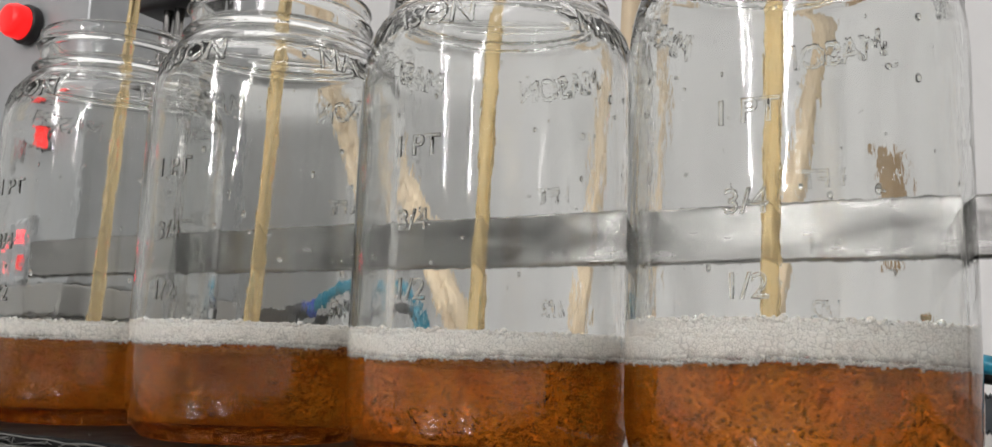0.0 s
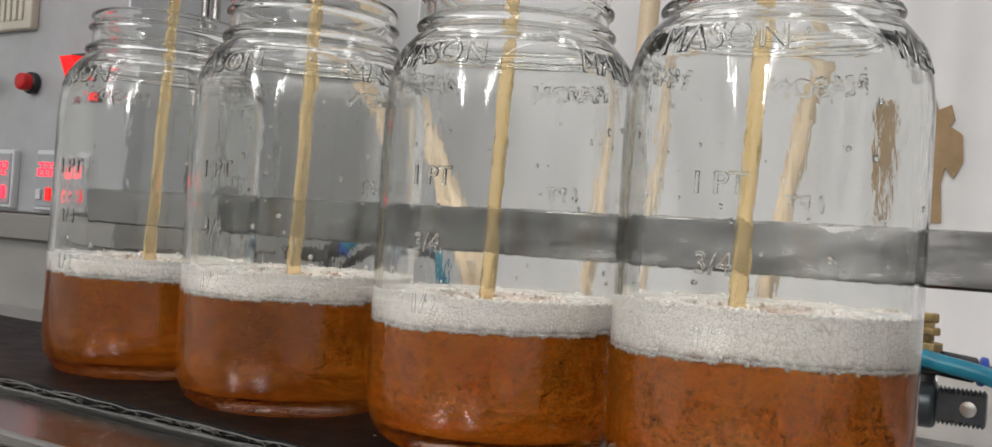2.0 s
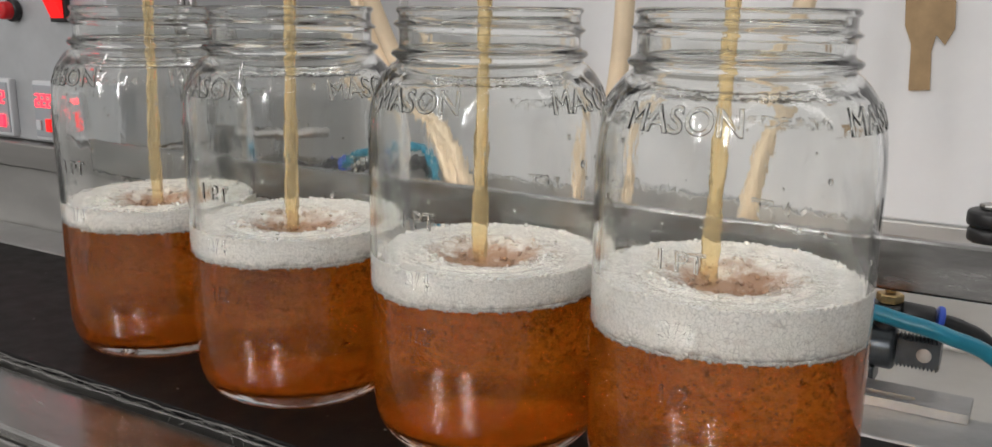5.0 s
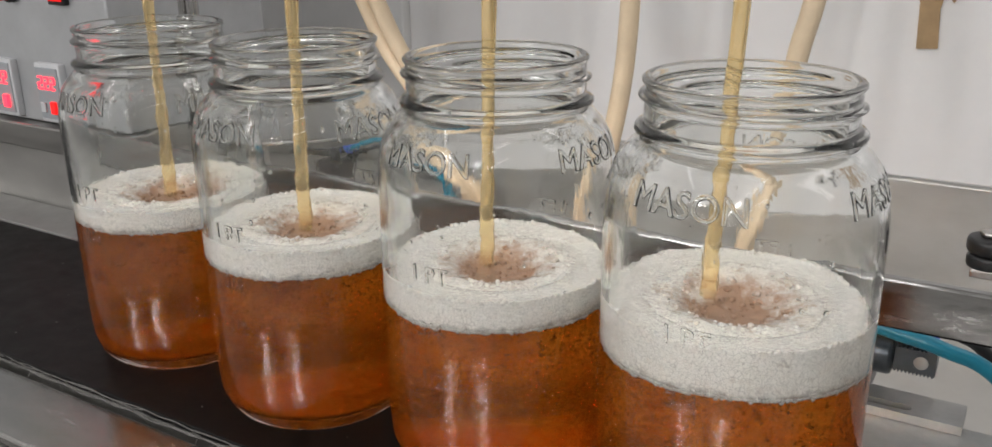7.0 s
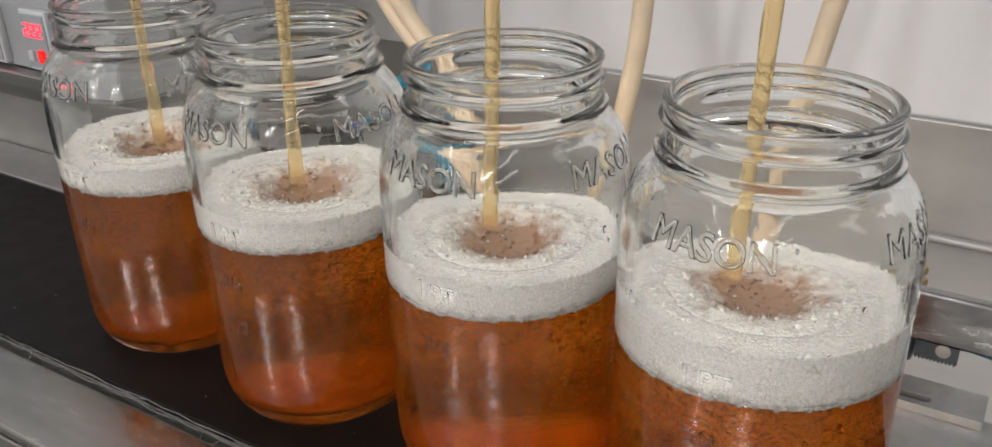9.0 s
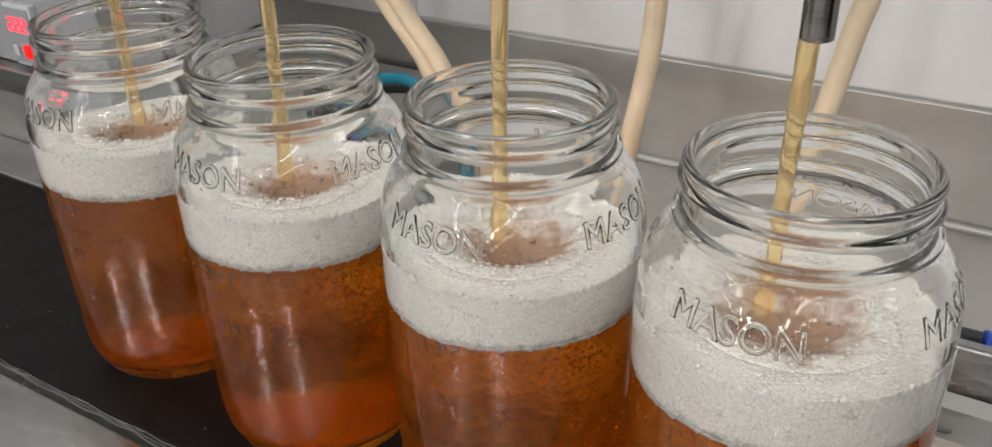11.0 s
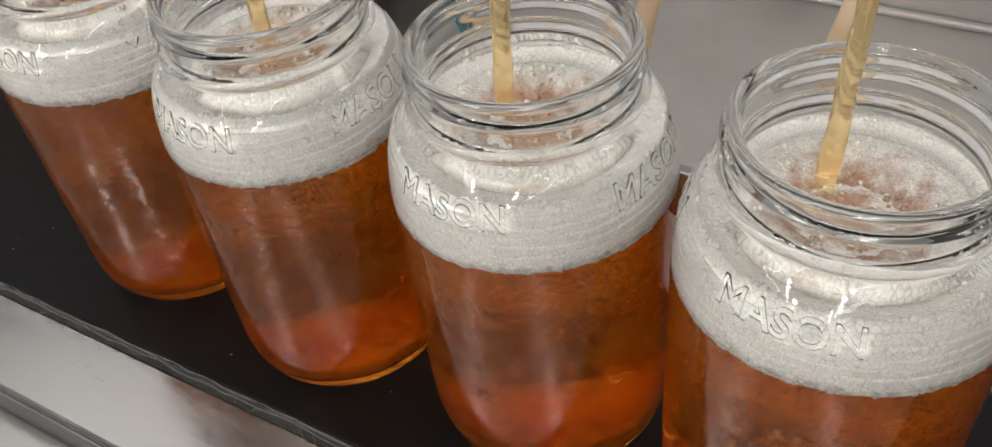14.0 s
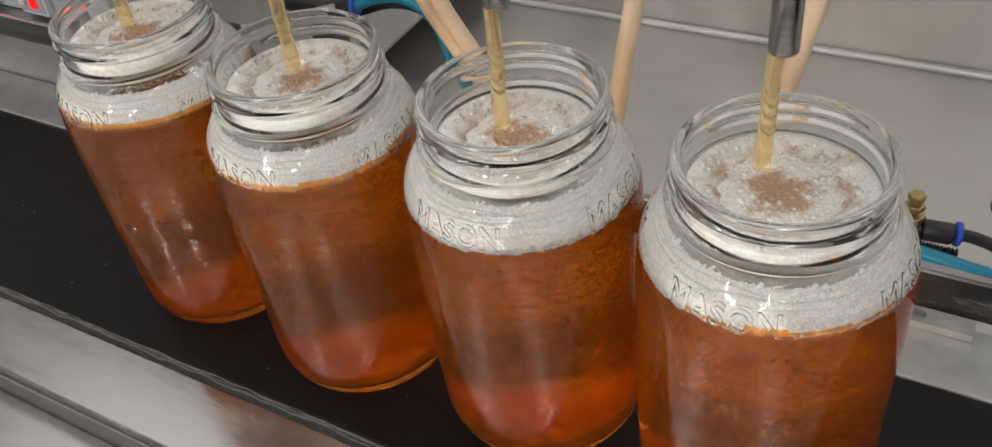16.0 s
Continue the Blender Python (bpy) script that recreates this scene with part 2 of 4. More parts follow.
# Out-of-view room surfaces: tone and gloss set how much light they bounce.
ROOM = material("unseen_room_paint", (0.76, 0.76, 0.75), 0.8, 0.0, 0.06, 3)
CEILING = material("unseen_ceiling_paint", (0.85, 0.85, 0.84), 0.9, 0.0, 0.03, 3)
FLOOR = material("unseen_glossy_floor", (0.40, 0.40, 0.39), 0.25, 0.0, 0.15, 5)
GLASS = glass_material()
BELT.node_tree.nodes["Principled BSDF"].inputs["Specular IOR Level"].default_value = 0.2
LIQUID = liquid_material("amber_liquid", (0.92, 0.262, 0.026), (0.36, 0.08, 0.008), (0.96, 0.34, 0.025), 0.23)
CLOUD = cloud_material("fine_bubble_cloud", (0.95, 0.40, 0.045), 0.75, -0.032, -0.018)
PLUME = cloud_material("churned_bubble_plume", (0.95, 0.42, 0.045), 0.75, -0.05, -0.01)
BUBBLE = material("air_in_liquid", (1.0, 0.97, 0.9), 0.0)
BUBBLE.node_tree.nodes["Principled BSDF"].inputs["Transmission Weight"].default_value = 1
BUBBLE.node_tree.nodes["Principled BSDF"].inputs["IOR"].default_value = 1.33
FLANGE = material("worn_bright_steel", (0.44, 0.43, 0.42), 0.22, 1.0, 0.10, 50, (0.5, 1.5, 1.5), 0.05, 160, 0.07)
POLISHED = material("polished_rail_steel", (0.33, 0.325, 0.32), 0.2, 1.0, 0.20, 45, (0.5, 2, 2), 0.06, 220, 0.12)
STREAM = material("pale_amber_stream", (0.94, 0.75, 0.42), 0.03, 0.0, 0.10, 260, (1, 1, 0.10), 0.5, 420)
STREAM.node_tree.nodes["Principled BSDF"].inputs["Transmission Weight"].default_value = 0.88
STREAM.node_tree.nodes["Principled BSDF"].inputs["IOR"].default_value = 1.33
FOAM = foam_material("white_foam", (0.71, 0.69, 0.64), (0.71, 0.69, 0.64), 0.0001, 0)
FOAM_LOOSE = foam_material("loose_foam", (0.71, 0.69, 0.64), (0.71, 0.69, 0.64), 0.0001, 0.0022)
FOAM_MIDDLE = foam_material("thin_foam", (0.72, 0.695, 0.64), (0.26, 0.12, 0.05), 0.027, 0)
FOAM_CAP = foam_material("risen_foam", (0.72, 0.695, 0.64), (0.36, 0.20, 0.11), 0.014, 0)
LATEX = material("tan_latex", (0.74, 0.60, 0.42), 0.5, 0.0, 0.08, 60, (1, 1, 1), 0.03, 200)
CARD = material("brown_cardboard", (0.42, 0.29, 0.16), 0.85, 0.0, 0.15, 50, (1, 1, 1), 0.1, 300)
TEAL = material("teal_hose", (0.01, 0.21, 0.32), 0.3, 0.0, 0.1, 80)
BLACK = material("black_plastic", (0.016, 0.016, 0.017), 0.4, 0.0, 0.2, 90, (1, 1, 1), 0.05, 700)
DARK_METAL = material("blackened_metal", (0.07, 0.08, 0.09), 0.32, 0.8, 0.2, 90)
BLUE = material("blue_collar_plastic", (0.03, 0.09, 0.55), 0.35)
BRASS = material("dull_brass", (0.42, 0.31, 0.15), 0.38, 0.9, 0.25, 200)
METER = material("off_white_plastic", (0.62, 0.64, 0.66), 0.45, 0.0, 0.04, 40)
CREAM = material("cream_plastic", (0.60, 0.57, 0.48), 0.5, 0.0, 0.05, 60)
METER_FACE = material("grey_display_face", (0.36, 0.39, 0.42), 0.3)
RED_GLOW = glowing("red_digit_glow", (1.0, 0.02, 0.04), 4.0)
RED_LAMP = glowing("red_lamp_cap", (0.8, 0.01, 0.01), 1.2)
RED_PLASTIC = material("red_button_plastic", (0.55, 0.01, 0.015), 0.3)


# ---------------------------------------------------------------- building helpers
def mesh_of(bm, name, smooth=True, recalc=True):
    me = bpy.data.meshes.new(name)
    if recalc:
        bmesh.ops.recalc_face_normals(bm, faces=bm.faces)
    bm.to_mesh(me)
    bm.free()
    if smooth:
        me.polygons.foreach_set("use_smooth", [True] * len(me.polygons))
    return me


def part(name, bm, mat, parent=None, label="", smooth=True, m=None):
    me = bm if isinstance(bm, bpy.types.Mesh) else mesh_of(bm, name, smooth)
    if not me.materials:
        me.materials.append(mat)
    ob = new(name, me)
    if parent:
        ob.parent = parent
    if m is not None:
        ob.matrix_basis = m
    if label:
        tagged(ob, label)
    return ob


def thing(name, m, label, category, group="", kind=""):
    return tagged(new(name), label, category, group, kind) if m is None else _placed(tagged(new(name), label, category, group, kind), m)


def _placed(ob, m):
    ob.matrix_basis = m
    return ob


def box(x0, x1, y0, y1, z0, z1, bevel=0.001, bm=None, segs=2):
    own = bmesh.new()
    bmesh.ops.create_cube(own, size=1)
    for v in own.verts:
        v.co = Vector(((x0 + x1) / 2 + v.co.x * (x1 - x0), (y0 + y1) / 2 + v.co.y * (y1 - y0), (z0 + z1) / 2 + v.co.z * (z1 - z0)))
    if bevel:
        bmesh.ops.bevel(own, geom=own.edges[:] + own.verts[:], offset=bevel, segments=segs, affect="EDGES", profile=0.5)
    return joined(bm, own)


def joined(bm, own, m=None):
    if m is not None:
        bmesh.ops.transform(own, matrix=m, verts=own.verts)
    if bm is None:
        return own
    me = bpy.data.meshes.new("tmp")
    own.to_mesh(me)
    own.free()
    bm.from_mesh(me)
    bpy.data.meshes.remove(me)
    return bm


def lathe(profile, segs=64, radius=None, bm=None, m=None, closed=True):
    """Turns (r, z) points about z. radius(r, z, angle) may vary the radius."""
    own = bmesh.new()
    rings = []
    for r, z in profile:
        if r < 1e-6:
            rings.append([own.verts.new((0, 0, z))])
            continue
        ring = []
        for k in range(segs):
            a = 2 * math.pi * k / segs
            q = radius(r, z, a) if radius else r
            ring.append(own.verts.new((q * math.cos(a), q * math.sin(a), z)))
        rings.append(ring)
    for a, b in zip(rings, rings[1:]):
        for k in range(segs):
            k2 = (k + 1) % segs
            if len(a) == 1 and len(b) == 1:
                continue
            if len(a) == 1:
                own.faces.new((a[0], b[k2], b[k]))
            elif len(b) == 1:
                own.faces.new((a[k], a[k2], b[0]))
            else:
                own.faces.new((a[k], a[k2], b[k2], b[k]))
    return joined(bm, own, m)


def rounded_cylinder(r, h, bevel=0.001, segs=32, bm=None, m=None):
    b = min(bevel, r * 0.6, h * 0.45)
    prof = [(0, 0), (r - b, 0), (r - b * 0.3, b * 0.3), (r, b), (r, h - b), (r - b * 0.3, h - b * 0.3), (r - b, h), (0, h)]
    return lathe(prof, segs, None, bm, m)


def spline(points, n):
    """Points along a smooth line through the given ones (Catmull-Rom)."""
    p = [Vector(q) for q in points]
    p = [p[0] * 2 - p[1]] + p + [p[-1] * 2 - p[-2]]
    out = []
    for i in range(1, len(p) - 2):
        for k in range(n):
            t = k / n
            out.append(0.5 * (2 * p[i] + (p[i + 1] - p[i - 1]) * t + (2 * p[i - 1] - 5 * p[i] + 4 * p[i + 1] - p[i + 2]) * t * t + (3 * p[i] - p[i - 1] - 3 * p[i + 1] + p[i + 2]) * t ** 3))
    return out + [p[-2]]


def hose(points, r, segs=14, n=8, bm=None):
    own = bmesh.new()
    line = spline(points, n)
    rings = []
    side = Vector((0.31, 0.2, 0.93))
    for i, c in enumerate(line):
        d = (line[min(i + 1, len(line) - 1)] - line[max(i - 1, 0)]).normalized()
        u = (side - d * side.dot(d)).normalized()
        side = u
        w = d.cross(u)
        rings.append([own.verts.new(c + r * (u * math.cos(2 * math.pi * k / segs) + w * math.sin(2 * math.pi * k / segs))) for k in range(segs)])
    for a, b in zip(rings, rings[1:]):
        for k in range(segs):
            own.faces.new((a[k], a[(k + 1) % segs], b[(k + 1) % segs], b[k]))
    own.faces.new(rings[0][::-1])
    own.faces.new(rings[-1])
    return joined(bm, own)


def lettering(words, size, extrude, place):
    """The words as a raised mesh; place(x, y, d) gives the point for the flat place x, y and the height d."""
    data = bpy.data.curves.new("letters", "FONT")
    data.body, data.size, data.extrude, data.bevel_depth, data.bevel_resolution = words, size, extrude, size * 0.042, 3
    data.offset = -size * 0.018
    data.align_x, data.align_y, data.resolution_u = "CENTER", "CENTER", 4
    tmp = new("letters", data)
    bpy.context.view_layer.update()
    me = bpy.data.meshes.new_from_object(tmp.evaluated_get(bpy.context.evaluated_depsgraph_get()))
    bpy.data.objects.remove(tmp)
    me.materials.clear()
    for v in me.vertices:
        v.co = place(v.co.x, v.co.y, v.co.z)
    me.polygons.foreach_set("use_smooth", [True] * len(me.polygons))
    return me


# ---------------------------------------------------------------- the room and the machine
def room():
    # Unseen shell of assumed size, added to close in and bounce the light.
    W0, W1, D0, D1, H0, H1 = -3.0, 3.0, -5.5, 1.6, -0.9, 1.95
    part("floor", box(W0 - 0.1, W1 + 0.1, D0 - 0.1, D1 + 0.1, H0 - 0.1, H0, 0), FLOOR, smooth=False)["kind"] = "structure"
    part("ceiling", box(W0 - 0.1, W1 + 0.1, D0 - 0.1, D1 + 0.1, H1, H1 + 0.1, 0), CEILING, smooth=False)["kind"] = "structure"
    for name, b in (("wall_west", (W0 - 0.1, W0, D0, D1)), ("wall_east", (W1, W1 + 0.1, D0, D1)), ("wall_south", (W0 - 0.1, W1 + 0.1, D0 - 0.1, D0)), ("wall_north", (W0 - 0.1, W1 + 0.1, D1, D1 + 0.1))):
        part(name, box(*b, H0, H1, 0), ROOM, smooth=False)["kind"] = "structure"


def machine():
    # white splash board behind the filler and the steel tray below it
    board = part("wall_back_board", box(-1.4, 1.4, 0.515, 0.535, 0.004, 0.95, 0.002), WALL_WHITE, smooth=False)
    tagged(board, "white painted board wall behind the filling machine", "wall", kind="structure")
    side = part("wall_side_panel", box(-1.4, -0.421, 0.500, 0.5146, 0.005, 0.95, 0.002), SIDE_GREY, smooth=False)
    tagged(side, "grey steel panel beside the white board", "wall", kind="structure")
    tray = thing("steel_tray", pose(0, 0, 0), "worn stainless steel tray behind the conveyor", "tray")
    part("tray_back", box(-1.4, 1.4, 0.508, 0.5145, -0.098, 0.004, 0.001), STEEL_SHEET, tray, smooth=False)
    part("tray_fold", hose([(-1.4, 0.505, -0.0965), (0, 0.505, -0.0965), (1.4, 0.505, -0.0965)], 0.004, 10, 2), STEEL_SHEET, tray)
    part("tray_floor", box(-1.4, 1.4, 0.118, 0.512, -0.104, -0.099, 0.001), STEEL_SHEET, tray, smooth=False)
    # conveyor
    con = thing("conveyor", pose(0, 0, 0), "belt conveyor with worn steel side flanges", "conveyor")
    belt = part("belt", box(-1.3, 1.3, -0.0635, 0.0715, -0.004, 0.0, 0.0008), BELT, con, "black rubber belt with a frayed edge", smooth=False)
    part("bed", box(-1.3, 1.3, -0.063, 0.0705, -0.10, -0.0045, 0.001), STEEL, con, smooth=False)
    part("front_flange", box(-1.3, 1.3, -0.1085, -0.0665, -0.012, -0.006, 0.0015), FLANGE, con, smooth=False)
    part("front_skirt", box(-1.3, 1.3, -0.1095, -0.1055, -0.2, -0.0125, 0.001), STEEL, con, smooth=False)
    # Outer width is unseen, added so the steel mirrors the lamps into the jars.
    part("lower_flange", box(-1.3, 1.3, -0.22, -0.11, -0.034, -0.03, 0.001), FLANGE, con, smooth=False)
    part("side_plate", box(-1.3, 1.3, 0.074, 0.117, -0.10, -0.0005, 0.0015), ALUMINIUM, con, "bare aluminium side plate", smooth=False)
    part("guide_rail", box(-0.345, 0.6, 0.0505, 0.0562, 0.0705, 0.0916, 0.0012), POLISHED, con, "flat steel guide rail", smooth=False)
    rnd = random.Random(4)
    fib = bmesh.new()
    for strand in range(3):
        pts = []
        y, z = -0.0648 + rnd.uniform(-0.0004, 0.0016), -0.0032 + rnd.uniform(-0.001, 0.002)
        for i in range(90):
            x = -0.7 + i * 0.0105
            pts.append((x, y + rnd.uniform(-0.0007, 0.0007), z + rnd.uniform(-0.0006, 0.0006)))
        hose(pts, 0.0003, 5, 2, fib)
    for i in range(150):
        x = rnd.uniform(-0.5, 0.12)
        a = Vector((x, -0.0645, -0.0025))
        e = a + Vector((rnd.uniform(-0.014, 0.014), rnd.uniform(-0.007, 0.002), rnd.uniform(-0.002, 0.001)))
        hose([a, (a + e) / 2 + Vector((0, 0, rnd.uniform(0, 0.002))), e], 0.00014, 4, 3, fib)
    dust = bmesh.new()
    for i in range(70):
        s = rnd.choice((0.0002, 0.0003, 0.0005))
        spot = Matrix.Translation((rnd.uniform(-0.5, 0.25), rnd.uniform(-0.062, 0.07), s * 0.3)) @ Matrix.Diagonal((s * rnd.uniform(0.7, 1.8), s, s * 0.4, 1))
        bmesh.ops.create_icosphere(dust, subdivisions=1, radius=1.0, matrix=spot)
    part("dust_specks", dust, FIBRE, belt, "pale dust specks on the belt")["kind"] = "stuff"
    frayed = part("frayed_edge", fib, FIBRE, belt, "pale frayed fibres along the belt edge")
    frayed["kind"] = "stuff"


room()
machine()

# ---------------------------------------------------------------- jars
JARS = [(-0.2087, 0.0036, 0.0015, 0.75), (-0.1033, -0.0034, 0.0012, 0.9), (0.0, 0.0, -0.0012, 1.0), (0.1032, -0.0028, 0.0, 1.45)]
OUTER = [(0, 0.0042), (0.024, 0.0036), (0.034, 0.0020), (0.0375, 0.0004), (0.0402, 0.0), (0.0430, 0.0012), (0.0458, 0.0048), (0.0478, 0.0098), (0.0487, 0.0155), (0.0490, 0.022), (0.0491, 0.045), (0.0491, 0.09),
         (0.0491, 0.112), (0.0491, 0.119), (0.0490, 0.125), (0.04865, 0.1305), (0.0479, 0.136), (0.0466, 0.1412), (0.0444, 0.1458), (0.0414, 0.1494), (0.0384, 0.1514), (0.0368, 0.1524),
         (0.0366, 0.1532), (0.0376, 0.1538), (0.0384, 0.1546), (0.0386, 0.1554), (0.0380, 0.1564), (0.0366, 0.1570), (0.0356, 0.1578)]
NECK = [(0.0355, 0.1582 + 0.0005 * k) for k in range(25)]
LIP = [(0.0358, 0.1708), (0.0363, 0.1716), (0.0362, 0.1724), (0.0355, 0.1730), (0.0345, 0.1733), (0.0335, 0.1731), (0.0328, 0.1725), (0.0326, 0.1715)]
OUTER = [(r + 0.0005, z + 0.0026) if z > 0.1513 else (r, z + 0.0020 * max(0.0, (z - 0.131) / 0.02)) for r, z in OUTER]
NECK = [(r + 0.0005, z + 0.0026) for r, z in NECK]
LIP = [(r + 0.0007, z + 0.0026) for r, z in LIP]
INNER = [(0.0326, 0.168), (0.0325, 0.160), (0.0327, 0.155), (0.0336, 0.1522), (0.0360, 0.1495), (0.0392, 0.1468), (0.0421, 0.1432), (0.0442, 0.1390), (0.0454, 0.1340), (0.0460, 0.128), (0.0461, 0.122), (0.0461, 0.09), (0.0461, 0.05),
         (0.0461, 0.024), (0.0457, 0.0175), (0.0445, 0.0125), (0.0420, 0.0088), (0.038, 0.0068), (0.030, 0.0064), (0.015, 0.0070), (0, 0.0072)]


def thread(r, z, a):
    """A raised screw thread that runs round the neck once and a quarter."""
    if not 0.1604 <= z <= 0.1734 or r < 0.0345:
        return r
    best = 0.0
    for lap in range(2):
        turn = a + 2 * math.pi * lap
        zt = 0.1721 - 0.0048 * turn / (2 * math.pi)
        fade = max(0.0, min(1.0, (turn - 0.9) / 0.35)) * max(0.0, min(1.0, (9.0 - turn) / 0.35))
        best = max(best, fade * 0.0021 * math.exp(-((z - zt) / 0.00115) ** 2))
    return r + best


def outer_radius(z):
    prof = [p for p in OUTER if p[1] >= 0.0]
    for (r0, z0), (r1, z1) in zip(prof[4:], prof[5:]):
        if z0 <= z <= z1:
            return r0 + (r1 - r0) * (z - z0) / (z1 - z0)
    return 0.0491


def inner_radius(z):
    prof = INNER[::-1]
    for (r0, z0), (r1, z1) in zip(prof, prof[1:]):
        if z0 <= z <= z1 and z1 > z0:
            return r0 + (r1 - r0) * (z - z0) / (z1 - z0)
    return 0.0326 if z > 0.15 else 0.03


def smooth_profile(p):
    return [(v.x, v.y) for v in spline([(r, z, 0) for r, z in p], 2)]


jar_mesh = mesh_of(lathe(smooth_profile(OUTER) + NECK + LIP + smooth_profile(INNER), 112, thread), "jar_glass")


def on_jar(angle, z0):
    def place(x, y, d):
        z = z0 + y
        r = outer_radius(z) - 0.00025 + d
        a = radians(angle) + x / outer_radius(z0)
        return Vector((r * math.cos(a), r * math.sin(a), z))
    return place


WORDS = [lettering("MASON", 0.0118, 0.0002, on_jar(a, 0.1415)) for a in (-96, -4, 84, 176)]
MARKS = [lettering(w, s, 0.0002, on_jar(a, z)) for a in (-92, 88) for w, s, z in (("1 PT", 0.0092, 0.098), ("3/4", 0.0092, 0.0745), ("1/2", 0.0092, 0.053))]


def droplets_mesh(seed):
    """Small drops and bubbles that cling to the inside of the glass."""
    rnd = random.Random(seed)
    bm = bmesh.new()
    for _ in range(90):
        a, z = rnd.uniform(0, 6.283), rnd.uniform(0.06, 0.147)
        r = inner_radius(z) + 0.0001
        s = rnd.choice((0.00025, 0.0003, 0.0004, 0.0006, 0.0009))
        m = Matrix.Translation((r * math.cos(a), r * math.sin(a), z)) @ Matrix.Diagonal((s, s, s * rnd.uniform(1.0, 1.9), 1))
        bmesh.ops.create_icosphere(bm, subdivisions=2, radius=1.0, matrix=m)
    return mesh_of(bm, "droplets")


def jar(x, y):
    j = thing("mason_jar", pose(x, y, 0), "clear glass mason jar with raised lettering, filling, on the black belt", "jar", "jars on the conveyor")
    g = part("glass_body", jar_mesh, GLASS, j)
    g.visible_shadow = False
    for me in WORDS:
        w = part("raised_word", me, GLASS, g)
        w.visible_shadow = False
    drops = part("droplets", droplets_mesh(int(900 + 1000 * x)), GLASS, g, "small clear drops clinging to the inside")
    drops.visible_shadow, drops["kind"] = False, "stuff"
    for me in MARKS:
        w = part("raised_mark", me, GLASS, g)
        w.visible_shadow = False
    return j


# ---------------------------------------------------------------- liquid and foam
def curve_at(rows, t):
    for (t0, a), (t1, b) in zip(rows, rows[1:]):
        if t <= t1:
            return a + (b - a) * (t - t0) / (t1 - t0)
    return rows[-1][1]


LEVEL = [(0, 0.0345), (0.5, 0.0370), (1.5, 0.0436), (2.5, 0.0497), (3.5, 0.0562), (4.5, 0.0625), (5, 0.0665), (7.5, 0.081), (9, 0.0912), (9.5, 0.0942), (12.5, 0.1137), (13.5, 0.119), (14.5, 0.1265), (15, 0.130), (16, 0.137)]
THICK = [(0, 0.0068), (0.5, 0.0072), (1.5, 0.0090), (2.5, 0.0105), (4.5, 0.0112), (7.5, 0.0115), (9.5, 0.0135), (12, 0.0225), (12.5, 0.0240), (13.5, 0.0245), (15, 0.0175), (16, 0.0155)]
CLEARING = [(0, 1.0), (7.5, 1.0), (11, 0.15), (16, 0.1)]
TIMES = [k * 0.5 for k in range(33)]
SEGMENTS, SEG_H, LAYERS = 14, 0.0054, 6
SEATS = [0.0342 + 0.0049 * k for k in range(23)]

base_prof = [(0, 0.0068), (0.030, 0.0061), (0.038, 0.0065), (0.0422, 0.0085), (0.0448, 0.0122), (0.0460, 0.0172), (0.0464, 0.024), (0.0464, 0.0345)]


def bubble_swarm_mesh(height, count, seed):
    """A swarm of small round air bubbles, hanging down from z = 0, most of them near the glass."""
    rnd = random.Random(seed)
    ball = bmesh.new()
    bmesh.ops.create_icosphere(ball, subdivisions=1, radius=1.0)
    corners = np.array([v.co[:] for v in ball.verts])
    ball.verts.index_update()
    sides = np.array([[v.index for v in f.verts][::-1] for f in ball.faces])
    ball.free()
    points, faces = [], []
    for n in range(count):
        z = -height * rnd.random() ** 1.2
        reach = 0.0455 if z > -0.017 else 0.0455 - 0.0065 * ((-z - 0.017) / 0.0092) ** 1.6
        r = reach - 0.0012 * rnd.random() if rnd.random() < 0.6 else reach * rnd.random() ** 0.4
        a = rnd.uniform(0, 6.283)
        size = rnd.choice((0.0002, 0.00026, 0.00034, 0.00042, 0.00055))
        points.append(corners * size + (r * math.cos(a), r * math.sin(a), z))
        faces.append(sides + n * len(corners))
    me = bpy.data.meshes.new("bubble_swarm")
    me.from_pydata(np.concatenate(points).tolist(), [], np.concatenate(faces).tolist())
    me.polygons.foreach_set("use_smooth", [True] * len(me.polygons))
    return me


def plume_mesh(top, bottom, height, seed):
    """A lumpy column of fine bubbles that the falling stream drives down."""
    bm = lathe([(bottom * 0.55, -height), (bottom, -height * 0.93)] + [(bottom + (top - bottom) * k / 14, -height * (0.9 - 0.9 * k / 14)) for k in range(15)], 72)
    for v in bm.verts:
        push = 0.0045 * noise.noise(v.co * 90 + Vector((seed, 0, 0))) + 0.002 * noise.noise(v.co * 260)
        v.co += Vector((v.co.x, v.co.y, 0)).normalized() * push
    return mesh_of(bm, "bubble_plume", recalc=False)


swarm_mesh, deep_swarm_mesh = bubble_swarm_mesh(0.0262, 4200, 7), bubble_swarm_mesh(0.0262, 2000, 8)
cloud_meshes = [mesh_of(lathe([(r - slim, z) for r, z in ((0.0378, -0.0262), (0.0423, -0.0225), (0.0445, -0.0165), (0.0450, -0.010), (0.0450, 0.0))], 64), "bubble_haze", recalc=False) for slim in (0.0, 0.0009)]
plume_meshes = [plume_mesh(0.030, 0.024, 0.0262, 1), plume_mesh(0.024, 0.016, 0.0262, 2)]
base_mesh = mesh_of(lathe(base_prof, 72), "liquid_body", recalc=False)
ring_meshes = []
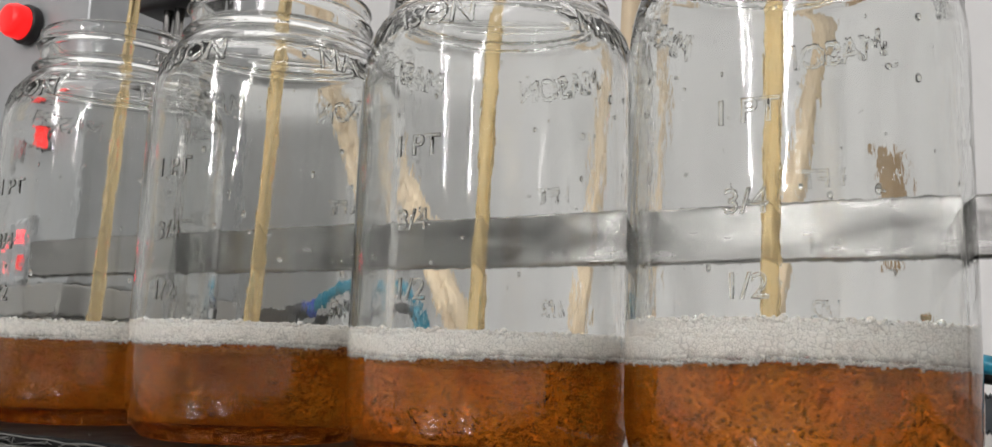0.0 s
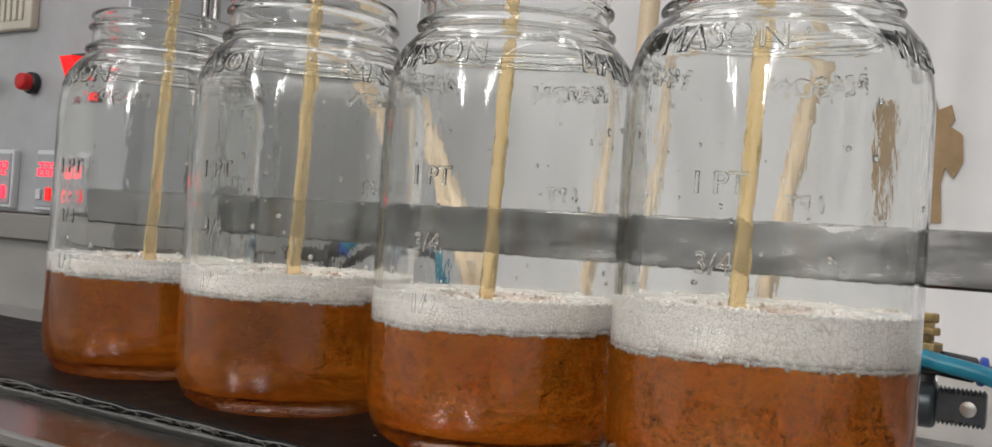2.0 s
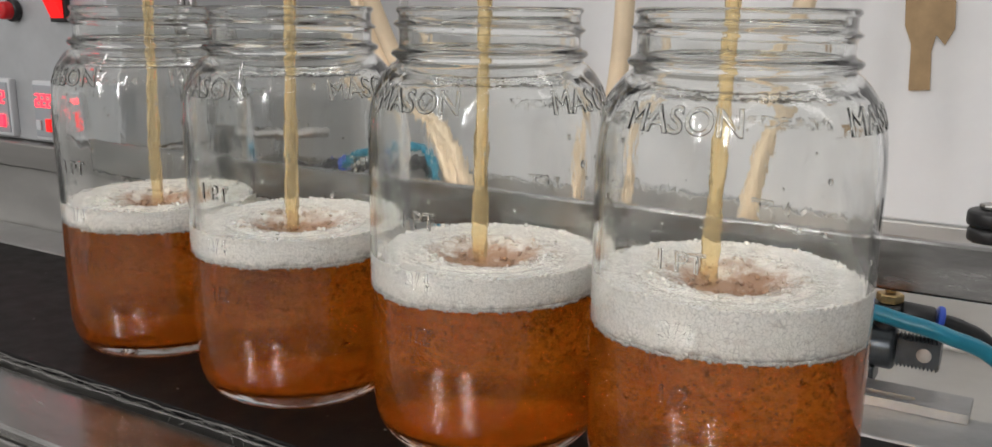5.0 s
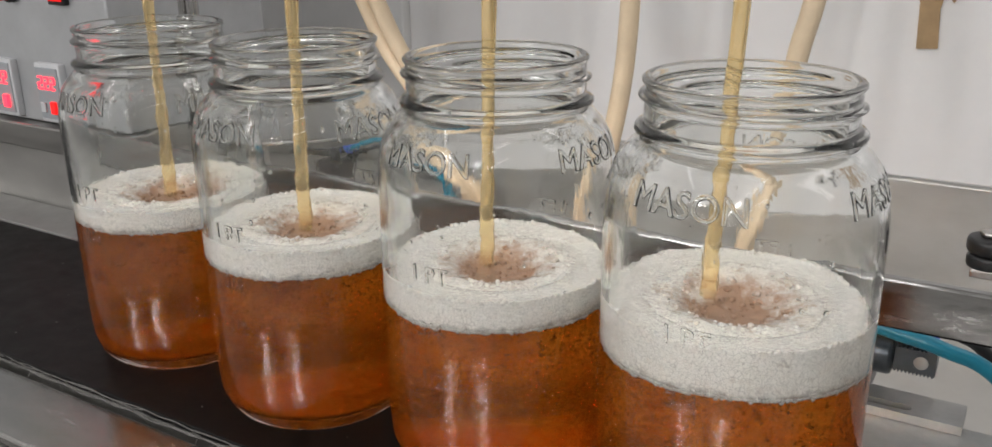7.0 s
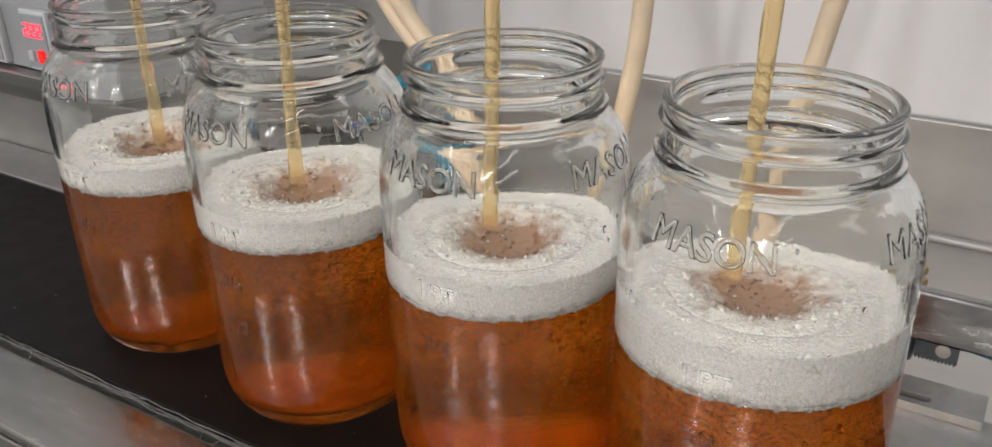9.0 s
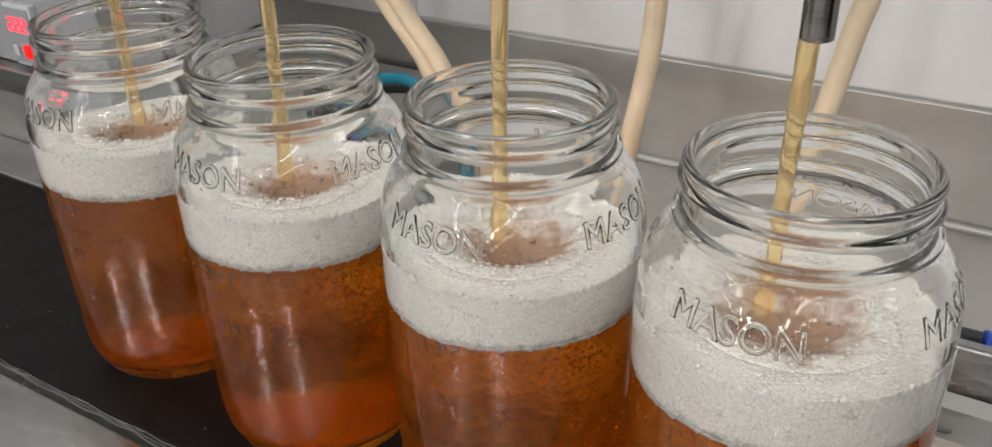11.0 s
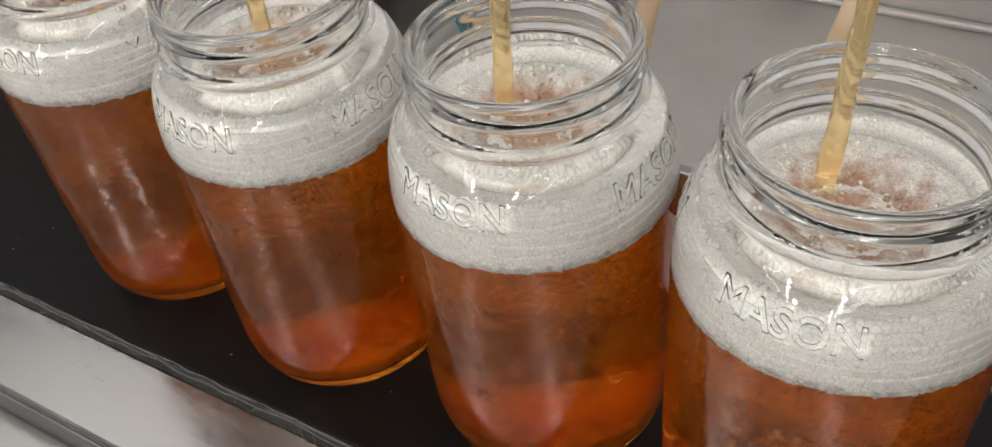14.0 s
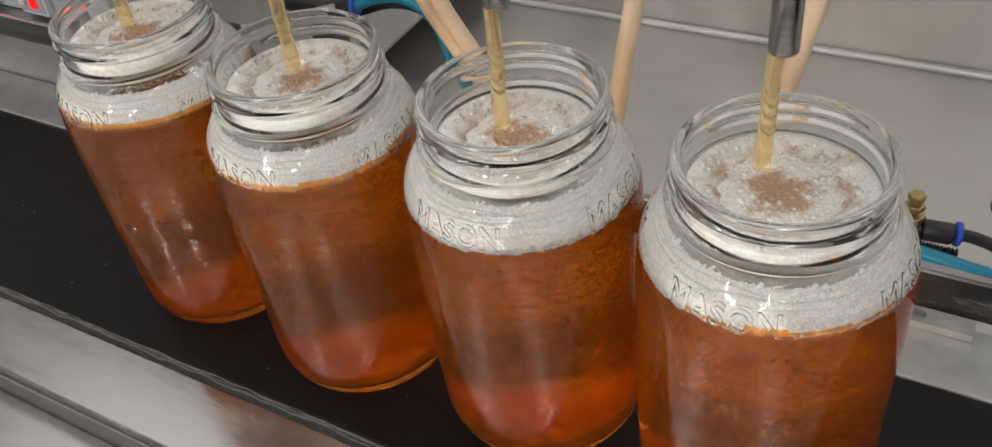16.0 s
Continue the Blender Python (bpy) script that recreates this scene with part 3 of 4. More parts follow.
for k, (z0, z1) in enumerate(zip(SEATS, SEATS[1:])):
    ring_meshes.append(mesh_of(lathe([(inner_radius(z) + 0.0003 - 0.00001 * k, z) for z in np.linspace(z0 - z0, z1 - z0 + 0.0002, 5) + z0], 72), "liquid_layer", recalc=False))


def foam_segment_mesh(place):
    """A wedge of foam, 32 degrees wide, from the glass inwards, with bubbles along its underside (place 0) or lumps on its top (place 2)."""
    bm = bmesh.new()
    prof = [(0.029, 0.0005), (0.036, 0.0), (0.0464, -0.0002), (0.0466, 0.0015), (0.0466, 0.0036), (0.0466, 0.0050), (0.0465, 0.0061), (0.0452, 0.0057), (0.040, 0.0054), (0.034, 0.0050), (0.029, 0.0036)]
    n = 9
    rows = []
    for i in range(n + 1):
        a = radians(-16 + 32 * i / n)
        row = []
        for k, (r, z) in enumerate(prof):
            s = noise.noise(Vector((r * 260, i * 0.45, z * 260))) * math.sin(math.pi * i / n)
            dz = 0.0003 * s
            row.append(bm.verts.new(((r + (0.0006 * s if r < 0.045 else 0)) * math.cos(a), r * math.sin(a), z + dz)))
        rows.append(row)
    m = len(prof)
    for a, b in zip(rows, rows[1:]):
        for k in range(m):
            bm.faces.new((a[k], a[(k + 1) % m], b[(k + 1) % m], b[k]))
    rnd = random.Random(11)
    for k in range((190, 0, 170)[place]):
        a = radians(rnd.uniform(-14.3, 14.3))
        size = rnd.choice((0.00025, 0.00035, 0.00045, 0.0006) if k % 9 else (0.0008, 0.0011))
        flat = 1.0
        if place == 0:
            r, z = 0.0467 - size * rnd.uniform(0.8, 1.0), -0.0002 - size * rnd.uniform(-0.6, 0.9)
        elif k < 60:
            r, z = 0.0467 - size * rnd.uniform(0.8, 1.0), rnd.uniform(0.0050, 0.0064)
        else:
            r, z, flat = rnd.uniform(0.029, 0.0455), 0.0053, 0.3
        spot = Matrix.Translation((r * math.cos(a), r * math.sin(a), z)) @ Matrix.Diagonal((size, size, size * flat, 1))
        bmesh.ops.create_icosphere(bm, subdivisions=2 if place == 2 else 1, radius=1.0, matrix=spot)
    return mesh_of(bm, "foam_segment")


def foam_middle_mesh():
    """The middle of the head, with the hollow that the stream beats into it."""
    prof = [(0, -0.0105), (0.020, -0.0105), (0.0300, -0.010), (0.0322, -0.006), (0.0322, -0.0012), (0.0312, -0.0002), (0.028, 0.0), (0.024, -0.0006), (0.0185, -0.0028), (0.0125, -0.0060), (0.005, -0.0074), (0, -0.0074)]
    bm = lathe(smooth_profile(prof), 64)
    for v in bm.verts:
        r = math.hypot(v.co.x, v.co.y)
        if v.co.z > -0.007 and r < 0.031:
            v.co.z += 0.0012 * noise.noise(v.co * 210) + 0.0007 * noise.noise(v.co * 520)
    rnd = random.Random(5)
    for _ in range(170):
        a, r = rnd.uniform(0, 6.283), 0.030 * math.sqrt(rnd.random())
        z = 0.0 if r > 0.024 else -0.0072 + 0.0072 * max(0.0, (r - 0.006) / 0.018) ** 1.3
        bmesh.ops.create_icosphere(bm, subdivisions=1, radius=rnd.choice((0.0004, 0.0006, 0.0008, 0.0012)), matrix=Matrix.Translation((r * math.cos(a), r * math.sin(a), z)))
    return mesh_of(bm, "foam_middle")


foam_low, foam_seg, foam_top = (foam_segment_mesh(k) for k in range(3))
foam_mid = foam_middle_mesh()
foam_cap = lathe(smooth_profile([(0, -0.0014), (0.018, -0.0013), (0.0226, -0.0008), (0.0234, 0.0), (0.0226, 0.0006), (0.016, 0.0009), (0, 0.0007)]), 64)
for cap_vert in foam_cap.verts:
    cap_vert.co.z += 0.0003 * noise.noise(cap_vert.co * 330)
cap_rnd = random.Random(21)
for n_cap in range(150):
    cap_a, cap_r = cap_rnd.uniform(0, 6.283), 0.017 * cap_rnd.random() ** 0.7
    bmesh.ops.create_icosphere(foam_cap, subdivisions=2, radius=cap_rnd.choice((0.0004, 0.0006, 0.0009, 0.0012)), matrix=Matrix.Translation((cap_r * math.cos(cap_a), cap_r * math.sin(cap_a), 0.0005)))
foam_cap = mesh_of(foam_cap, "foam_cap")
RISE = [(0, 0.0), (13.5, 0.0), (14.5, 0.0025), (15, 0.0045), (16, 0.0085)]
FILL = [(0, -0.0092), (11.5, -0.0092), (14, -0.0062), (15, -0.0040), (16, -0.0028)]
MOVES = []


def thickness(t, bulk):
    """The height of the head on the drink; bulk: how much of it this jar has before the heads swell up."""
    share = min(1.0, max(0.0, (t - 8.5) / 3.0))
    return curve_at(THICK, t) * (bulk + (1 - bulk) * share)


def contents(x, y, lift, bulk, seed):
    swell = (1.15, 1.1, 0.55, 1.0)[seed]
    rnd = random.Random(seed)
    liq = thing("amber_liquid", pose(x, y, 0), "cloudy amber drink rising in a glass jar", "drink", "drinks in the jars")
    b = part("liquid_body", base_mesh, LIQUID, liq)
    b.visible_shadow = False
    for me, seat in zip(ring_meshes, SEATS):
        ring = part("liquid_layer", me, LIQUID, liq)
        ring.visible_shadow = False
        MOVES.append((ring, [(t, pose(0, 0, min(0.0, curve_at(LEVEL, t) + lift + 0.0004 - seat))) for t in TIMES]))
    for sw, fall, turn in ((swarm_mesh, 0.0004, 24), (deep_swarm_mesh, 0.0262, 17)):
        swarm = part("bubble_swarm", sw, BUBBLE, liq, "fine rising air bubbles in the drink")
        swarm.visible_shadow, swarm["kind"] = False, "stuff"
        MOVES.append((swarm, [(t, pose(0, 0, max(0.0341 + lift, min(0.1285, curve_at(LEVEL, t) + lift) - fall), 0, 0, turn * t)) for t in TIMES]))
    for k, (me, fall) in enumerate(zip(plume_meshes, (0.0004, 0.0262))):
        plume = part("bubble_plume", me, PLUME, liq, "golden plume of fine bubbles under the stream")
        plume.visible_shadow = False
        MOVES.append((plume, [(t, pose(-0.004 - 0.001 * k, 0.002, max(0.0341 + lift + 0.0003 * k, min(0.1285, curve_at(LEVEL, t) + lift) - fall), 0, 0, 47 * k - 15 * t)) for t in TIMES]))
    for cloud_mesh, sink in zip(cloud_meshes, (0.0, 0.0255)):
        haze = part("bubble_haze", cloud_mesh, CLOUD, liq, "haze of very fine bubbles below the foam")
        haze.visible_shadow = False
        MOVES.append((haze, [(t, pose(0, 0, max(0.0341 + lift, min(0.1285, curve_at(LEVEL, t) + lift - 0.0002) - sink * curve_at(CLEARING, t)), 0, 0, (30 - 500 * sink) * t)) for t in TIMES]))
    foam = thing("foam_head", pose(x, y, 0), "white bubbly foam floating on the amber drink", "foam", "foam heads in the jars")
    for layer in range(LAYERS):
        for k in range(SEGMENTS):
            a = 360 * k / SEGMENTS + 9.7 * layer
            seg = part("foam_segment", foam_low if layer == 0 else foam_top if layer == LAYERS - 1 else foam_seg, FOAM if layer else FOAM_LOOSE, foam)
            wob, rows = 0.0007 * math.sin(radians(2 * a + 70 * seed)) + 0.0004 * math.sin(radians(5 * a + 40 * seed)) + rnd.uniform(-0.0003, 0.0003), []
            if layer == LAYERS - 1:
                wob = 0.0004 + 0.00004 * (k % 2)
            for t in TIMES:
                low = curve_at(LEVEL, t) + lift
                spare = max(0.0, thickness(t, bulk) - SEG_H)
                z = min(low + wob + spare * layer / (LAYERS - 1), 0.1445)
                mid_r = inner_radius(z + SEG_H * 0.6)
                inward = max(0.0, 0.0461 - mid_r) + 0.00003 * layer + 0.00002 * (k % 2)
                slope = math.degrees(math.atan2(inner_radius(z) - inner_radius(z + SEG_H), SEG_H))
                lean = pose(0.0466, 0, 0.003, 0, -min(26.0, 0.6 * max(0.0, slope)), 0) @ pose(-0.0466, 0, -0.003)
                rows.append((t, pose(0, 0, 0, 0, 0, a) @ pose(-inward, 0, z) @ lean))
            MOVES.append((seg, rows))
    mid = part("foam_middle", foam_mid, FOAM_MIDDLE, foam, "thin brown foam where the stream lands")
    top_rows = [(t, curve_at(LEVEL, t) + lift + max(SEG_H, thickness(t, bulk)) + 0.0002 + curve_at(RISE, t) * swell) for t in TIMES]
    MOVES.append((mid, [(t, pose(0, 0, z, 0, 0, 25 * t)) for t, z in top_rows]))
    cap = part("foam_cap", foam_cap, FOAM_CAP, foam, "bubbly foam filling the hollow under the stream")
    MOVES.append((cap, [(t, pose(0, 0, z + curve_at(FILL, t), 0, 0, 14 * t)) for t, z in top_rows]))


# ---------------------------------------------------------------- nozzles and streams
TIP = 0.2085
NOZZLES = [(-0.2117, 0.0086), (-0.1063, 0.0016), (-0.0045, 0.005), (0.0975, 0.006)]


def stream_mesh():
    """A twisting rope of falling drink, 160 mm long, hanging from z = 0."""
    n, segs, length = 90, 20, 0.30
    bm = bmesh.new()
    rings = []
    for i in range(n + 1):
        s = i / n
        z = -length * s + 0.14
        ring = []
        for k in range(segs):
            a = 2 * math.pi * k / segs
            tw = a + 9 * s
            r = 0.0026 * (1 + 0.09 * math.cos(2 * tw) + 0.06 * math.cos(5 * tw + 12 * s) + 0.16 * noise.noise(Vector((math.cos(a) * 1.5, math.sin(a) * 1.5, z * 55))))
            r *= 1.0 + 0.12 * max(0.0, -z / 0.15)
            ring.append(bm.verts.new((r * math.cos(a), r * math.sin(a), z)))
        rings.append(ring)
    for a, b in zip(rings, rings[1:]):
        for k in range(segs):
            bm.faces.new((a[k], a[(k + 1) % segs], b[(k + 1) % segs], b[k]))
    bm.faces.new(rings[0][::-1])
    bm.faces.new(rings[-1])
    return mesh_of(bm, "stream_body")


stream_me = stream_mesh()
nozzle_prof = [(0.0039, 0.0), (0.0046, 0.0), (0.0049, 0.0005), (0.0049, 0.34), (0.0039, 0.34), (0.0039, 0.0)]
nozzle_me = mesh_of(lathe(nozzle_prof, 32), "nozzle_tube")
cap_me = mesh_of(rounded_cylinder(0.009, 0.05, 0.002), "nozzle_body")


def pour(x, y, lift, bulk):
    noz = thing("filling_nozzle", pose(x, y, TIP), "polished steel filling nozzle over a jar", "nozzle", "filling nozzles")
    part("nozzle_tube", nozzle_me, POLISHED, noz)
    part("nozzle_body", cap_me, STEEL, noz, m=pose(0, 0, 0.3405))
    st = thing("liquid_stream", pose(x, y, TIP), "pale amber stream pouring from a nozzle", "stream", "streams from the nozzles")
    body = part("stream_body", stream_me, STREAM, st)
    body.visible_shadow = False
    rows = []
    for k in range(0, 65):
        t = k * 0.25
        z = curve_at(LEVEL, t) + thickness(t, bulk) + lift - 0.0075 - TIP + 0.16
        rows.append((t, pose(0, 0, z, 0.9 * math.sin(t * 3.1 + x * 30), 2.0 + 0.7 * math.sin(t * 2.3 + x * 50), 0) @ pose(0, 0, 0, 0, 0, 70 * k % 360)))
    MOVES.append((body, rows))


for n, (jx, jy, lift, bulk) in enumerate(JARS):
    jar(jx, jy)
    contents(jx, jy, lift, bulk, n)
    pour(*NOZZLES[n], lift, bulk)


# ---------------------------------------------------------------- behind the jars
def latex_tube(points, label="tan latex tube hanging behind the jars"):
    t = thing("latex_tube", pose(0, 0, 0), label, "tube", "latex tubes")
    part("tube_wall", hose(points, 0.0054, 16), LATEX, t)


latex_tube([(0.004, 0.15, 0.45), (-0.010, 0.16, 0.25), (-0.0140, 0.16, 0.15), (-0.0235, 0.16, 0.09), (-0.033, 0.165, 0.04), (-0.05, 0.19, -0.03), (-0.07, 0.23, -0.0915), (-0.10, 0.30, -0.0932)])
latex_tube([(0.105, 0.15, 0.45), (0.088, 0.16, 0.22), (0.079, 0.16, 0.16), (0.0708, 0.16, 0.115), (0.058, 0.165, 0.05), (0.045, 0.19, -0.03), (0.03, 0.23, -0.0915), (0.0, 0.30, -0.0932)])
TWIN = [(-0.26, 0.13, 0.40), (-0.207, 0.15, 0.22), (-0.183, 0.16, 0.150), (-0.157, 0.16, 0.117), (-0.147, 0.16, 0.099), (-0.131, 0.16, 0.073), (-0.117, 0.165, 0.04), (-0.108, 0.19, -0.03), (-0.108, 0.23, -0.0915), (-0.12, 0.30, -0.0932)]
latex_tube(TWIN)


latex_tube([(x + 0.012, y - 0.002, z) for x, y, z in TWIN[:-1]] + [(-0.108, 0.30, -0.0932)], "tan latex tube running beside a twin tube")


def control_panel():
    p = thing("control_cabinet", pose(0, 0, 0), "grey steel control cabinet with red lamps and meters", "control panel")
    part("cabinet_body", box(-1.1, -0.385, 0.1105, 0.26, 0.0725, 0.40, 0.002), PAINTED_GREY, p, smooth=False)
    part("cabinet_foot", box(-1.1, -0.38, 0.100, 0.26, 0.052, 0.072, 0.0015), STEEL, p, smooth=False)
    part("cabinet_stand", box(-1.1, -0.39, 0.118, 0.25, -0.098, 0.0515, 0.0015), STEEL_SHEET, p, smooth=False)
    for x0 in (-0.473, -0.533):
        met = part("meter", box(x0, x0 + 0.0300, 0.1045, 0.111, 0.0755, 0.1205, 0.0012), METER, p, "white digital panel meter with red digits")
        part("meter_face", box(x0 + 0.002, x0 + 0.0280, 0.1035, 0.1052, 0.0785, 0.1175, 0.0005), METER_FACE, met, smooth=False)
        for k in range(3):
            seven = bmesh.new()
            cx, cz, w, h, s = x0 + 0.0075 + k * 0.0072, 0.106, 0.0046, 0.0088, 0.0011
            for dx, dz, a, b in ((0, h / 2, w, s), (0, 0, w, s), (0, -h / 2, w, s), (w / 2, h / 4, s, h / 2), (-w / 2, -h / 4, s, h / 2)):
                box(cx + dx - a / 2, cx + dx + a / 2, 0.1027, 0.1034, cz + dz - b / 2, cz + dz + b / 2, 0, seven)
            part("digit", seven, RED_GLOW, met, smooth=False)
        part("meter_key", box(x0 + 0.005, x0 + 0.0105, 0.1018, 0.1034, 0.0835, 0.091, 0.0004), METER, met, smooth=False)
        part("meter_switch", box(x0 + 0.0175, x0 + 0.0235, 0.1012, 0.1034, 0.083, 0.0925, 0.0004), RED_GLOW if x0 < -0.5 else RED_LAMP, met, smooth=False)
    lamp = part("pilot_collar", rounded_cylinder(0.0145, 0.008, 0.002, 36, None, pose(-0.4475, 0.1105, 0.257, 90)), BLACK, p)
    part("pilot_lens", rounded_cylinder(0.0122, 0.020, 0.005, 36, None, pose(-0.4475, 0.1105, 0.257, 90)), RED_LAMP, lamp, "lit red lamp lens")
    rock = part("rocker_frame", box(-0.4445, -0.4255, 0.106, 0.1108, 0.164, 0.192, 0.001), BLACK, p)
    wedge = bmesh.new()
    tri = [(0.1055, 0.167), (0.0965, 0.1885), (0.1055, 0.1895)]
    sides = [[wedge.verts.new((x, y, z)) for y, z in tri] for x in (-0.4425, -0.4275)]
    wedge.faces.new(sides[0])
    wedge.faces.new(sides[1][::-1])
    for k in range(3):
        wedge.faces.new((sides[0][k], sides[1][k], sides[1][(k + 1) % 3], sides[0][(k + 1) % 3]))
    part("rocker", wedge, RED_LAMP, rock, "lit red rocker switch", smooth=False)
    vent = part("vent_frame", box(-0.575, -0.493, 0.1035, 0.1108, 0.2136, 0.275, 0.0015), CREAM, p, "cream plastic vent grille")
    for k in range(9):
        part("vent_slat", box(-0.570 + k * 0.008, -0.566 + k * 0.008, 0.1015, 0.1033, 0.2205, 0.270, 0.0004), CREAM, vent, smooth=False)
    for x, z, mat in ((-0.492, 0.172, RED_PLASTIC), (-0.548, 0.172, CREAM)):
        m = pose(x, 0.1105, z, 90)
        bez = part("button_collar", rounded_cylinder(0.0085, 0.006, 0.0015, 28, None, m), BLACK, p)
        part("button_cap", rounded_cylinder(0.0066, 0.0135, 0.002, 28, None, m), mat, bez)
    return p


control_panel()


def raised_plate():
    p = thing("steel_plate", pose(0, 0, 0), "grey steel plate raised on feet above the tray", "plate")
    part("plate_top", box(-0.80, -0.322, 0.268, 0.500, -0.054, -0.050, 0.0008), STEEL_SHEET, p, smooth=False)
    for x in (-0.79, -0.372):
        for y in (0.285, 0.485):
            part("foot", rounded_cylinder(0.005, 0.0445, 0.0008, 20, None, pose(x, y, -0.0988)), STEEL, p)


raised_plate()


def cardboard_patch():
    """A torn piece of brown card, folded at its side, taped to the wall."""
    outline = [(0.0765, 0.214), (0.094, 0.2155), (0.097, 0.205), (0.1065, 0.209), (0.1095, 0.197), (0.106, 0.192), (0.1155, 0.185), (0.117, 0.163), (0.111, 0.150), (0.104, 0.158), (0.1015, 0.145), (0.1035, 0.114), (0.0875, 0.113), (0.086, 0.15), (0.080, 0.165)]
    bm = bmesh.new()
    f = bm.faces.new([bm.verts.new((x, 0.5142, z)) for x, z in outline])
    ext = bmesh.ops.extrude_face_region(bm, geom=[f])
    bmesh.ops.translate(bm, verts=[v for v in ext["geom"] if isinstance(v, bmesh.types.BMVert)], vec=(0, -0.0025, 0))
    c = thing("cardboard_patch", pose(0, 0, 0), "torn brown cardboard patch stuck on the white wall", "cardboard")
    part("card_sheet", bm, CARD, c, smooth=False)


cardboard_patch()


def air_fitting():
    f = thing("air_fitting", pose(0, 0, 0), "black push-in air fitting with brass screw and blue collar", "fitting")
    x, y = 0.1388, 0.1395
    part("elbow_block", box(x - 0.009, x + 0.006, y - 0.006, y + 0.006, 0.031, 0.040, 0.0015), BLACK, f)
    part("stem", rounded_cylinder(0.005, 0.012, 0.001, 24, None, pose(x - 0.001, y, 0.020)), BLACK, f)
    brass = part("brass_screw", rounded_cylinder(0.0062, 0.0045, 0.0008, 6, None, pose(x, y, 0.0405)), BRASS, f, smooth=False)
    part("screw_neck", rounded_cylinder(0.0026, 0.0115, 0.0006, 20, None, pose(x, y, 0.0452)), BRASS, brass)
    part("lock_nut", rounded_cylinder(0.0050, 0.0035, 0.0008, 6, None, pose(x, y, 0.0480)), BRASS, brass, smooth=False)
    part("screw_head", rounded_cylinder(0.0042, 0.0042, 0.0008, 6, None, pose(x, y, 0.0535)), BRASS, brass, smooth=False)
    part("sleeve", rounded_cylinder(0.0056, 0.015, 0.001, 24, None, pose(x + 0.005, y, 0.0362, 0, 97, 14)), BLACK, f)
    part("release_collar", rounded_cylinder(0.0064, 0.0028, 0.0008, 24, None, pose(x + 0.0205, y + 0.0045, 0.0343, 0, 97, 14)), BLUE, f, "blue plastic release collar")
    part("black_hose", hose([(x + 0.022, y + 0.005, 0.034), (x + 0.032, y + 0.008, 0.031), (x + 0.045, y + 0.012, 0.022), (x + 0.075, y + 0.03, -0.02), (x + 0.11, y + 0.06, -0.09)], 0.0032, 12), BLACK, f)
    # cylinder with its threaded nose
    c = thing("air_cylinder", pose(0, 0, 0), "black metal air cylinder with a threaded flat nose", "cylinder")
    z = 0.0182
    part("cylinder_body", rounded_cylinder(0.0108, 0.036, 0.002, 40, None, pose(x - 0.031, y, z, 0, 90)), DARK_METAL, c)
    nose = bmesh.new()
    prof = [(0.0, 0.0)]
    for k in range(11):
        prof += [(0.0072, 0.0017 * k), (0.0086, 0.0017 * k + 0.0008)]
    prof += [(0.0072, 0.0190), (0, 0.0190)]
    lathe(prof, 28, None, nose, pose(x + 0.0055, y, z, 0, 90))
    for v in nose.verts:
        v.co.y = max(v.co.y, y - 0.0045)
    part("threaded_nose", nose, DARK_METAL, c, smooth=False)
    # No hole is cut: a pale disc imitates the bright background seen through it.
    part("nose_hole_disc", rounded_cylinder(0.0034, 0.0008, 0.0002, 28, None, pose(x + 0.0178, y - 0.0044, z, 90)), STEEL, c, "steel disc in place of the bright cross hole")
    part("foot", box(x - 0.028, x - 0.003, y - 0.009, y + 0.009, -0.0005, z - 0.009, 0.001), DARK_METAL, c, smooth=False)


air_fitting()


def teal_hose():
    h = thing("teal_hose", pose(0, 0, 0), "teal blue plastic air hose running behind the rail", "hose")
    part("hose_wall", hose([(0.10, 0.110, 0.0425), (0.130, 0.118, 0.0410), (0.147, 0.120, 0.0380), (0.167, 0.122, 0.0335), (0.19, 0.130, 0.021), (0.23, 0.15, -0.03), (0.28, 0.2, -0.0945)], 0.0037, 14), TEAL, h)


teal_hose()


def left_fitting():
    f = thing("left_air_fitting", pose(0, 0, 0), "black air fitting with a blue-collared teal hose and an added dark block", "valve")
    x, y = -0.262, 0.205
    # Added black block below the fitting; stands in for a dark shaded gap.
    part("shade_block", box(x - 0.016, x + 0.012, y - 0.012, y + 0.012, -0.0985, 0.048, 0.002), BLACK, f)
    part("elbow", rounded_cylinder(0.006, 0.016, 0.001, 24, None, pose(x - 0.002, y, 0.0485)), BLACK, f)
    part("side_arm", box(x - 0.05, x - 0.007, y - 0.005, y + 0.005, 0.052, 0.062, 0.0015), BLACK, f)
    part("sleeve", rounded_cylinder(0.0056, 0.014, 0.001, 24, None, pose(x, y, 0.0605, 0, 80, 0)), BLACK, f)
    part("release_collar", rounded_cylinder(0.0066, 0.003, 0.0008, 24, None, pose(x + 0.0142, y, 0.0632, 0, 80, 0)), BLUE, f, "blue plastic release collar")
    part("teal_tube", hose([(x + 0.016, y, 0.0635), (-0.226, y, 0.0725), (-0.200, y - 0.002, 0.0770), (-0.178, y - 0.004, 0.066), (-0.170, y - 0.004, 0.037), (-0.168, y, -0.02), (-0.166, 0.215, -0.0945)], 0.0038, 14), TEAL, f, "teal plastic air hose")
    part("black_tube", hose([(x + 0.004, y + 0.012, 0.05), (-0.226, y + 0.012, 0.062), (-0.200, y + 0.010, 0.064), (-0.182, y + 0.008, 0.054), (-0.176, y + 0.008, 0.03), (-0.174, y + 0.012, -0.02), (-0.172, 0.225, -0.0945)], 0.0034, 12), BLACK, f, "black plastic air hose")


left_fitting()


